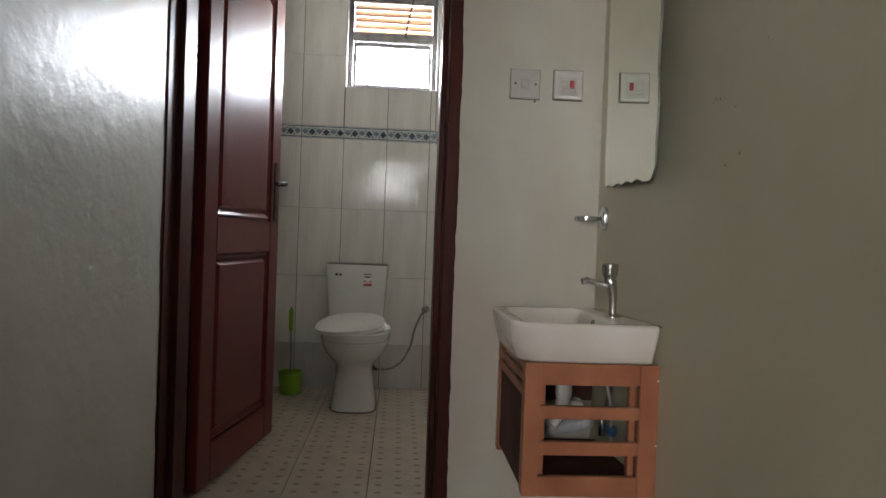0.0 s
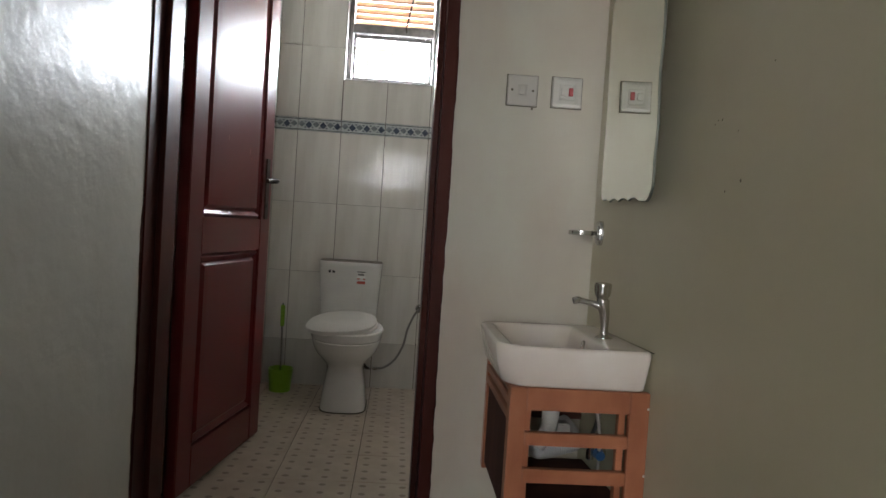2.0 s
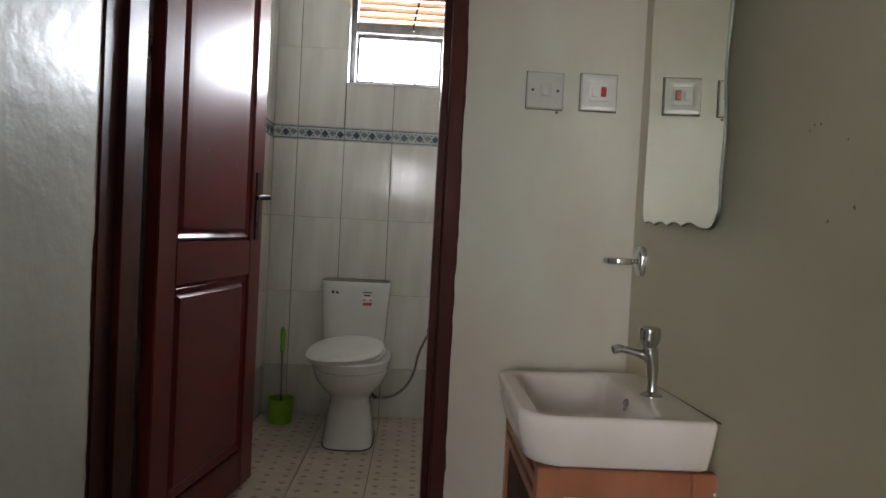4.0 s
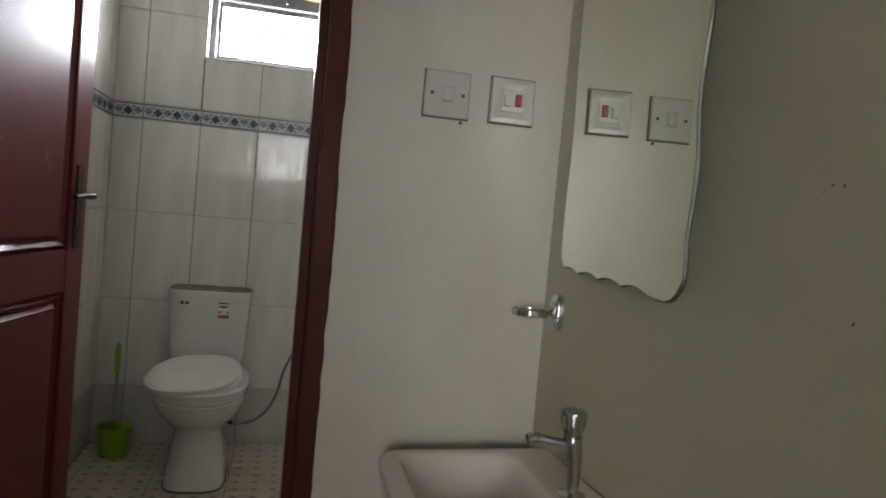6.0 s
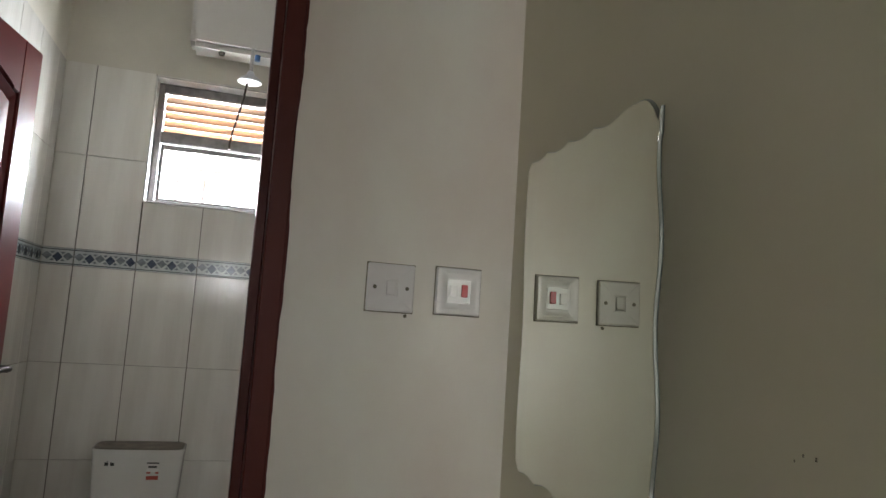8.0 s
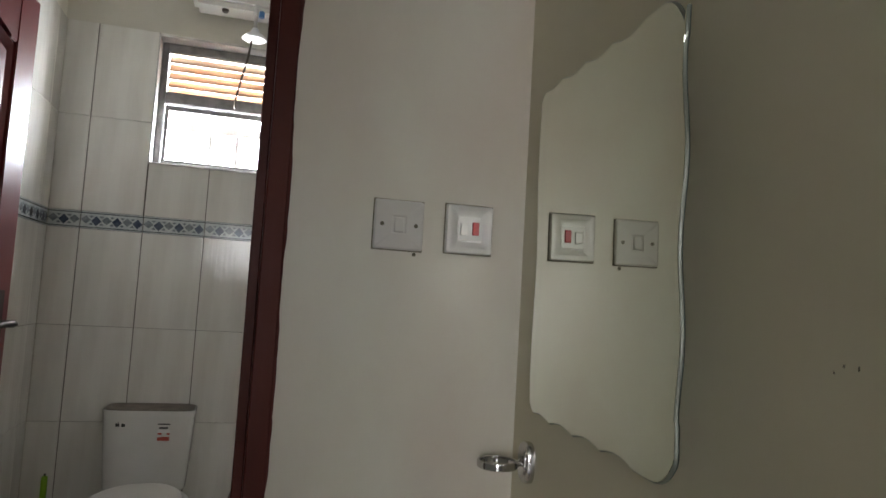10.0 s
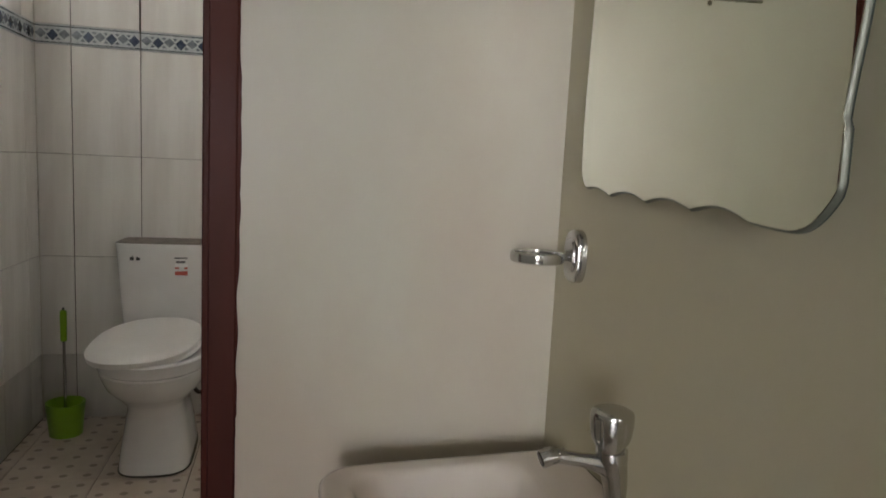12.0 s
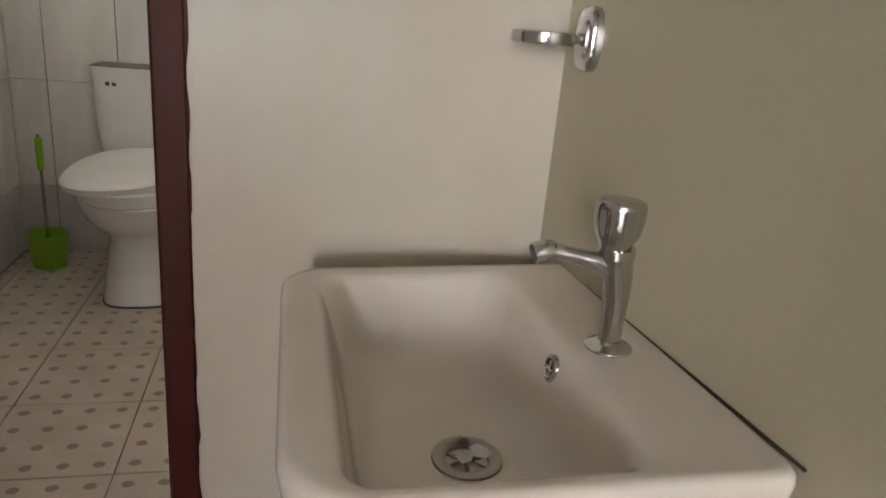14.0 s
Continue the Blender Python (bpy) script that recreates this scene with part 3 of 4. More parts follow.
def build_tiles():
    cuts = [X_TL + 0.008, -0.483, -0.242, 0.005, 0.252, 0.499, 0.746, X_TR - 0.008]
    tiled_wall("tiles_north", "glossy white wall tiles with a blue diamond border", (0, Y_FAR - 0.008, 0), 0, cuts, (WIN[0], WIN[1], WIN[2], 2.346))
    # west wall: runs along y; joints counted back from the far corner
    length = Y_FAR - 0.008 - Y_BACK
    cuts, u = [0.0], 0.115
    while u < length - 0.02:
        cuts.append(u)
        u += 0.247
    cuts.append(length)
    cuts = [length - c for c in reversed(cuts)]
    tiled_wall("tiles_west", "glossy white wall tiles with a blue diamond border", (X_TL + 0.008, Y_BACK, 0), radians(90), cuts)
    tiled_wall("tiles_east", "glossy white wall tiles with a blue diamond border", (X_TR - 0.008, Y_FAR - 0.008, 0), radians(-90), cuts)
    # toilet floor
    root = structure("floor_toilet", bx(X_TL, X_TR, Y_STEP + 0.004, Y_FAR, Z_T - 0.0099, Z_T - 0.004), grout, "beige ceramic floor tiles with small brown dots")
    xs, ys = [], []
    x = 0.014 - 3 * 0.286
    while x < X_TR + 0.1:
        xs.append(x)
        x += 0.286
    y = 2.720 - 2 * 0.29
    while y < Y_FAR + 0.1:
        ys.append(y)
        y += 0.29
    cache = {}
    for x0, x1 in zip(xs, xs[1:]):
        for y0, y1 in zip(ys, ys[1:]):
            a, b = max(x0, X_TL + 0.008), min(x1, X_TR - 0.008)
            c0, d0 = max(y0, Y_STEP - 0.001), min(y1, Y_FAR - 0.009)
            if b - a < 0.02 or d0 - c0 < 0.02:
                continue
            key = tuple(round(v, 3) for v in (a - x0, b - x0, c0 - y0, d0 - y0))
            if key not in cache:
                bm = bx(a - x0 + GAP / 2, b - x0 - GAP / 2, c0 - y0 + GAP / 2, d0 - y0 - GAP / 2, -0.008, 0, 0.0012, 1)
                me = bpy.data.meshes.new("tile")
                bm.to_mesh(me)
                bm.free()
                me.materials.append(floor_tile)
                cache[key] = me
            put_piece("tile", cache[key], Matrix.Translation((x0, y0, Z_T)), root)
    # riser and sill at the doorway
    for a, b in ((-0.555, -0.110), (-0.108, 0.203)):
        put = bx(a, b, Y_STEP - 0.0095, Y_STEP - 0.002, 0.001, Z_T - 0.0005, 0.001, 1)
        part("riser_tile", put, lobby_tile, root, "plain beige riser tile")
    root = structure("floor_lobby", bx(-2.6, 3.0, -3.4, Y_WALL, -0.0099, -0.004), grout, "ceramic floor tiles, beige in the doorway, dark where unseen")
    for a, b in ((-0.573, -0.110), (-0.108, 0.213)):
        part("tile", bx(a, b, Y_WALL - 0.02, Y_STEP - 0.010, -0.004, 0.0, 0.001, 1), lobby_tile, root)
    me = None
    for i in range(-5, 7):
        for j in range(0, 14):
            x0, y1 = -0.109 + 0.42 * i, Y_WALL - 0.0215 - 0.42 * j
            x0c, x1c = max(x0, -2.6), min(x0 + 0.42, 3.0)
            if x1c - x0c < 0.41 or y1 - 0.42 < -3.4:
                continue
            if y1 - 0.42 > -1.02 and x0 < X_LEFT - 0.1 or y1 > 1.0 and x1c > 0.80:
                continue
            if me is None:
                bm = bx(GAP / 2, 0.42 - GAP / 2, -0.42 + GAP / 2, -GAP / 2, -0.004, 0.0, 0.001, 1)
                me = bpy.data.meshes.new("tile")
                bm.to_mesh(me)
                bm.free()
                me.materials.append(dark_floor_tile)
            put_piece("tile", me, Matrix.Translation((x0, y1, 0)), root)
    # black skirting
    root = structure("baseboard", bx(DOOR_R + 0.002, 0.685, Y_WALL - 0.008, Y_WALL - 0.0005, 0.001, 0.107), skirt_grout, "black ceramic skirting tiles with a pale mortar line")
    for a, b in ((DOOR_R + 0.004, 0.437), (0.4385, 0.679)):
        part("skirting_tile", bx(a, b, Y_WALL - 0.013, Y_WALL - 0.0075, 0.002, 0.105, 0.001, 1), skirt_mat, root)
    for k in range(3):
        y1, y0 = Y_WALL - 0.014 - k * 0.39, Y_WALL - 0.014 - (k + 1) * 0.39 + 0.002
        y0 = max(y0, 0.992)
        bm = bmesh.new()
        prism(bm, [(right_x(y0) - 0.010, y0), (right_x(y0) + 0.001, y0), (right_x(y1) + 0.001, y1), (right_x(y1) - 0.010, y1)], "z", 0.002, 0.105)
        part("skirting_tile", bm, skirt_mat, root)
    bm = bmesh.new()
    box(bm, X_LEFT, X_LEFT + 0.010, -1.0, Y_WALL - 0.002, 0.002, 0.105)
    part("skirting_tile", bm, skirt_mat, root)


# ---- toilet window ----
def build_window():
    x0, x1, z0, z1 = WIN
    yf = Y_FAR + 0.10
    bm = bmesh.new()
    # rounded white trim round the opening and the reveals
    for a, b, c0, d0 in ((x0 - 0.001, x0 + 0.006, z0, z1), (x1 - 0.006, x1 + 0.001, z0, z1)):
        box(bm, a, b, Y_FAR - 0.012, yf, c0, d0)
    box(bm, x0 + 0.006, x1 - 0.006, Y_FAR - 0.012, yf, z0 - 0.001, z0 + 0.006)
    box(bm, x0 + 0.006, x1 - 0.006, Y_FAR - 0.012, yf, z1 - 0.006, z1 + 0.001)
    bevelled(bm, 0.0015, 1)
    win = structure("window_1", bm, metal_paint, "small high window with wooden louvres over a clear pane", True)
    bm = bmesh.new()
    for a, b, c0, d0 in ((x0 + 0.007, x0 + 0.034, z0 + 0.007, z1 - 0.007), (x1 - 0.034, x1 - 0.007, z0 + 0.007, z1 - 0.007),
                         (x0 + 0.034, x1 - 0.034, z0 + 0.007, z0 + 0.026), (x0 + 0.034, x1 - 0.034, z1 - 0.045, z1 - 0.007)):
        box(bm, a, b, yf - 0.035, yf + 0.005, c0, d0)
    box(bm, x0 + 0.034, x1 - 0.034, yf - 0.03, yf + 0.0, 2.066, 2.120)
    bevelled(bm, 0.003, 1)
    part("window_frame", bm, grey_metal, win, "dull grey steel frame")
    bm = bmesh.new()
    for a, b, c0, d0 in ((x0 + 0.036, x0 + 0.052, z0 + 0.028, 2.064), (x1 - 0.052, x1 - 0.036, z0 + 0.028, 2.064),
                         (x0 + 0.052, x1 - 0.052, z0 + 0.028, z0 + 0.040), (x0 + 0.052, x1 - 0.052, 2.040, 2.064)):
        box(bm, a, b, yf - 0.012, yf + 0.014, c0, d0)
    bevelled(bm, 0.002, 1)
    part("sash", bm, grey_metal, win)
    # guard bars
    for x in (-0.128, -0.011, 0.106, 0.223):
        part("guard_bar", bx(x - 0.009, x + 0.009, yf + 0.050, yf + 0.057, z0, 2.066, 0.001, 1), metal_paint, win)
    for z in (1.985,):
        part("guard_bar", bx(x0, x1, yf + 0.042, yf + 0.050, z - 0.019, z + 0.019, 0.001, 1), metal_paint, win)
    # louvres, each turned down towards the outside
    z = 2.122
    while z < 2.285:
        bm = bx(x0 + 0.036, x1 - 0.036, -0.004, 0.004, -0.0245, 0.0245, 0.002, 1)
        bmesh.ops.transform(bm, matrix=Matrix.Translation((0, yf + 0.006, z + 0.006)) @ Matrix.Rotation(radians(-38), 4, "X"), verts=bm.verts[:])
        part("louvre", bm, slat_wood, win, "pale wooden louvre slat")
        z += 0.037
    # room window behind the walk
    bm = bmesh.new()
    for a, b, c0, d0 in ((-1.55, -1.52, 0.4, 2.3), (-0.92, -0.89, 0.4, 2.3), (-1.52, -0.92, 0.4, 0.43), (-1.52, -0.92, 2.27, 2.3)):
        box(bm, a, b, -3.52, -3.46, c0, d0)
    structure("window_2", bm, metal_paint)


# ---- toilet pan and cistern ----
def build_toilet():
    cx = -0.109
    t = thing("toilet", (cx, 3.80, Z_T), "white ceramic close-coupled toilet with a closed crooked seat lid", "toilet")
    prof = [  # z, half width, front, back, power
        (0.048, 0.110, 3.592, 4.06, 3.2), (0.054, 0.114, 3.586, 4.06, 3.2), (0.075, 0.114, 3.586, 4.06, 3.0), (0.14, 0.106, 3.598, 4.05, 2.8),
        (0.21, 0.096, 3.606, 4.03, 2.6), (0.262, 0.088, 3.602, 4.02, 2.5), (0.285, 0.100, 3.582, 4.02, 2.4), (0.312, 0.126, 3.545, 4.03, 2.3),
        (0.342, 0.151, 3.505, 4.04, 2.25), (0.375, 0.166, 3.485, 4.05, 2.2), (0.402, 0.173, 3.474, 4.06, 2.2), (0.408, 0.171, 3.477, 4.06, 2.2),
        (0.413, 0.176, 3.468, 4.06, 2.2), (0.450, 0.182, 3.460, 4.06, 2.2), (0.457, 0.176, 3.467, 4.055, 2.2)]
    bm = bmesh.new()
    rings(bm, [oval(cx, 3.72, z, hx, yf, yb, 48, p) for z, hx, yf, yb, p in prof])
    part("pan", bm, wc_ceramic, t, "white ceramic pedestal pan")
    bm = bmesh.new()
    rings(bm, [oval(cx, 3.72, z, hx, yf, 4.062, 48, 3.0) for z, hx, yf in ((0.0485, 0.118, 3.580), (0.053, 0.117, 3.582), (0.0545, 0.112, 3.59))])
    part("floor_seal", bm, silicone, t, "dark grimy sealant line round the foot")
    # seat and lid, shifted to one side and tipped
    turn = Matrix.Translation((cx - 0.002, 3.90, 0.475)) @ Matrix.Rotation(radians(-2.6), 4, "Z") @ Matrix.Rotation(radians(-3.8), 4, "Y") @ Matrix.Rotation(radians(4.3), 4, "X")

    def turned(bm):
        bmesh.ops.transform(bm, matrix=turn @ Matrix.Translation((-cx, -3.90, 0)), verts=bm.verts[:])
        return bm
    bm = bmesh.new()
    lp = [(0.007, 0.174, 3.470), (0.010, 0.181, 3.462), (0.028, 0.184, 3.459), (0.036, 0.177, 3.467), (0.043, 0.160, 3.488), (0.048, 0.115, 3.55)]
    rings(bm, [oval(cx - 0.014, 3.67, z, hx * 0.93, yf, 3.915 - max(0, z - 0.03) * 3, 48, 2.4) for z, hx, yf in lp])
    part("lid", turned(bm), seat_plastic, t, "white plastic lid slipped sideways")
    bm = bmesh.new()
    rings(bm, [oval(cx - 0.004, 3.67, z, hx * 0.95, yf + 0.008, 3.90, 48, 2.25) for z, hx, yf in ((0.002, 0.172, 3.470), (0.004, 0.177, 3.464), (0.012, 0.177, 3.464), (0.0145, 0.172, 3.470))])
    part("seat", turned(bm), seat_plastic, t, "white plastic seat ring")
    for x in (cx - 0.075, cx + 0.075):
        bm = bmesh.new()
        tube(bm, [(x - 0.018, 3.925, 0.476), (x + 0.018, 3.925, 0.476)], 0.011)
        part("seat_hinge", bm, dark_steel, t)
    # cistern
    ccx = -0.131
    bm = bmesh.new()
    rings(bm, [oval(ccx, 4.07, z, hx + 0.003, yf, 4.150, 48, 6.0) for z, hx, yf in ((0.452, 0.146, 4.000), (0.458, 0.150, 3.995), (0.60, 0.160, 3.982), (0.742, 0.168, 3.971), (0.764, 0.171, 3.968), (0.768, 0.169, 3.970))])
    cist = part("cistern", bm, wc_ceramic, t, "white ceramic cistern")
    bm = bmesh.new()
    rings(bm, [oval(ccx, 4.07, z, hx, yf, 4.146, 48, 6.0) for z, hx, yf in ((0.7682, 0.166, 3.973), (0.7705, 0.166, 3.973), (0.7718, 0.162, 3.977))])
    part("cistern_top", bm, brown_top, cist, "flat brown top")
    for i, (x0, x1, z0, z1, m) in enumerate(((-0.252, -0.238, 0.706, 0.719, ink), (-0.231, -0.217, 0.706, 0.719, ink), (-0.245, -0.240, 0.722, 0.724, ink),
                                            (-0.098, -0.052, 0.715, 0.720, ink), (-0.092, -0.060, 0.699, 0.706, ink), (-0.097, -0.052, 0.683, 0.697, white_ink),
                                            (-0.097, -0.052, 0.652, 0.676, red_ink), (-0.097, -0.082, 0.676, 0.686, red_ink), (-0.064, -0.052, 0.676, 0.684, red_ink))):
        yy = 3.9715 + (0.742 - z0) * 0.07
        part("sticker" if m is not ink else "print", bx(x0 + 0.005, x1 + 0.005, yy - 0.0008, yy + 0.006, z0, z1), m, cist)
    return t


def build_water_hose():
    t = thing("water_supply_hose", (0.26, 4.15, 0.50), "grey braided hose from a chrome wall valve to the cistern", "hose")
    line = curve_points([(0.262, 4.10, 0.515), (0.235, 4.075, 0.490), (0.200, 4.055, 0.41), (0.180, 4.04, 0.32), (0.140, 4.02, 0.245), (0.085, 4.01, 0.200), (0.035, 4.01, 0.190)], 8)
    bm = bmesh.new()
    tube(bm, line, 0.0065, 10)
    part("hose", bm, braid, t)
    bm = bmesh.new()
    tube(bm, [(0.262, 4.156, 0.515), (0.262, 4.150, 0.515)], 0.024, 20)
    tube(bm, [(0.262, 4.150, 0.515), (0.262, 4.10, 0.515)], 0.010, 14)
    tube(bm, [(0.262, 4.115, 0.515), (0.285, 4.112, 0.520)], 0.009, 14)
    part("valve", bm, chrome, t, "small chrome angle valve")
    bm = bmesh.new()
    tube(bm, [(0.045, 4.01, 0.190), (0.020, 4.01, 0.189)], 0.010, 6)
    tube(bm, [(0.010, 4.01, 0.189), (0.000, 4.01, 0.189)], 0.010, 6)
    part("coupling", bm, chrome, t)
    bm = bmesh.new()
    tube(bm, curve_points([(0.012, 4.01, 0.189), (-0.015, 4.01, 0.192), (-0.035, 4.02, 0.22)], 5), 0.008, 10)
    part("inlet_pipe", bm, dark_steel, t)


def build_brush():
    x, y = -0.474, 3.985
    t = thing("toilet_brush", (x, y, Z_T), "lime green toilet brush standing in its holder by the tiles", "toilet brush")
    bm = bmesh.new()
    prof = [(0.0, 0.052, 0), (0.002, 0.056, 0), (0.06, 0.061, 0), (0.122, 0.067, 0), (0.125, 0.066, 0), (0.124, 0.062, 0), (0.03, 0.054, 0)]
    rings(bm, [[(x + r * math.cos(a), y + r * math.sin(a), Z_T + z) for a in (2 * math.pi * k / 32 for k in range(32))] for z, r, _ in prof])
    part("holder", bm, green, t, "round lime green plastic pot")
    bm = bmesh.new()
    tube(bm, [(x, y, 0.10), (x - 0.008, y + 0.02, 0.40)], 0.0055, 12)
    part("stick", bm, chrome, t, "thin steel stick")
    bm = bmesh.new()
    tube(bm, [(x - 0.008, y + 0.02, 0.395), (x - 0.0083, y + 0.021, 0.40), (x - 0.010, y + 0.026, 0.48), (x - 0.0105, y + 0.028, 0.508), (x - 0.0106, y + 0.0285, 0.512)], [0.008, 0.011, 0.012, 0.0115, 0.006], 14)
    part("grip", bm, green, t)
    bm = bmesh.new()
    tube(bm, [(x - 0.0106, y + 0.0285, 0.511), (x - 0.0108, y + 0.029, 0.520)], 0.004, 8)
    part("hanging_loop", bm, ink, t)


# ---- heater and shower ----
def build_heater():
    t = thing("water_heater", (0.14, 4.157, 2.46), "white wall-hung electric water heater with rounded edges", "water heater")
    bm = bx(-0.112, 0.36, 4.000, 4.155, 2.458, 2.84, 0.022, 4)
    part("casing", bm, white_plastic, t)
    bm = bmesh.new()
    tube(bm, [(0.02, 4.05, 2.460), (0.02, 4.05, 2.445)], [0.016, 0.012], 16)
    part("thermostat_knob", bm, dark_steel, t)
    bm = bmesh.new()
    tube(bm, [(0.172, 4.02, 2.460), (0.172, 4.02, 2.435)], 0.012, 14)
    part("inlet_cap", bm, blue_plastic, t, "blue plastic inlet ring")


def build_shower():
    t = thing("shower_head", (0.148, 3.990, 2.435), "small chrome shower head hanging under the heater", "shower head")
    bm = bmesh.new()
    tube(bm, [(0.148, 3.990, 2.474), (0.150, 3.990, 2.370)], 0.008, 12)
    part("riser_pipe", bm, metal_paint, t)
    bm = bmesh.new()
    tube(bm, [(0.150, 3.990, 2.373), (0.150, 3.990, 2.354), (0.150, 3.990, 2.336), (0.150, 3.990, 2.325), (0.150, 3.990, 2.321)], [0.012, 0.02, 0.045, 0.052, 0.046], 28)
    part("rose", bm, shower_chrome, t)
    bm = bmesh.new()
    tube(bm, curve_points([(0.139, 4.001, 2.321), (0.127, 4.001, 2.231), (0.107, 4.001, 2.135), (0.092, 4.001, 2.049), (0.094, 4.001, 2.022)], 6), 0.0045, 8)
    part("cord", bm, dark_steel, t, "thin dark cord hanging down")


# ---- washbasin ----
RIM = 0.746


def squared(x, y):
    """The basin is square to the wall it is fixed on, so its back edge runs askew to the wall behind."""
    return y + 0.075 * (x - 0.40) * max(0.0, (y - 1.716) / 0.386)


def basin_outline(inset, z, rf=0.055, rb=0.042, extra=0.0):
    """Outline of the basin seen from above, inset from its edge."""
    x0, x1, y0, y1 = 0.358 + inset + extra, 0.700 - inset, 1.716 + inset, 2.102 - inset
    out = []
    for cx, cy, r, a0 in ((x1 - 0.012, y0 + 0.012, 0.012, -90), (x1 - 0.012, y1 - 0.012, 0.012, 0), (x0 + rb, y1 - rb, rb, 90), (x0 + rf, y0 + rf, rf, 180)):
        for k in range(9):
            a = radians(a0 + 90 * k / 8)
            px = cx + r * math.cos(a)
            py = cy + r * math.sin(a)
            px = min(px, right_x(py) - 0.0015 - inset * 0.2) if cx > 0.5 else px
            out.append((px, squared(px, py), z))
    return out


def bowl_outline(x0, x1, y0, y1, r, z):
    out, r = [], min(r, (x1 - x0) / 2 - 0.0005, (y1 - y0) / 2 - 0.0005)
    for cx, cy, a0 in ((x1 - r, y0 + r, -90), (x1 - r, y1 - r, 0), (x0 + r, y1 - r, 90), (x0 + r, y0 + r, 180)):
        for k in range(9):
            a = radians(a0 + 90 * k / 8)
            px, py = cx + r * math.cos(a), cy + r * math.sin(a)
            out.append((px, squared(px, py), z))
    return out


def bowl_rings():
    """From the rim to the drain: how far each side has come in, by depth, on softly rounded edges."""
    knots = [  # z, left, right, front, back, corner radius
        (0.7460, 0.000, 0.000, 0.000, 0.000, 0.030), (0.7448, 0.008, 0.009, 0.003, 0.004, 0.030), (0.7410, 0.014, 0.015, 0.006, 0.008, 0.031),
        (0.7320, 0.019, 0.0205, 0.009, 0.012, 0.033), (0.7100, 0.0265, 0.0265, 0.013, 0.020, 0.036), (0.6880, 0.034, 0.034, 0.019, 0.031, 0.040),
        (0.6740, 0.045, 0.045, 0.028, 0.045, 0.042), (0.6655, 0.062, 0.058, 0.046, 0.066, 0.044), (0.6615, 0.080, 0.066, 0.080, 0.105, 0.038),
        (0.6598, 0.094, 0.072, 0.104, 0.145, 0.031), (0.6585, 0.1045, 0.0755, 0.1155, 0.180, 0.0275)]
    out = []
    for (z0, *a), (z1, *b) in zip(knots, knots[1:]):
        for k in range(3):
            u = k / 3
            out.append([z0 + (z1 - z0) * u] + [p + (q - p) * u for p, q in zip(a, b)])
    out.append(list(knots[-1]))
    smooth = [out[0]] + [[(p + 2 * q + r) / 4 for p, q, r in zip(*trio)] for trio in zip(out, out[1:], out[2:])] + [out[-1]]
    return [bowl_outline(0.382 + le, 0.618 - ri, 1.7285 + fr, 2.080 - ba, rad, z) for z, le, ri, fr, ba, rad in smooth]


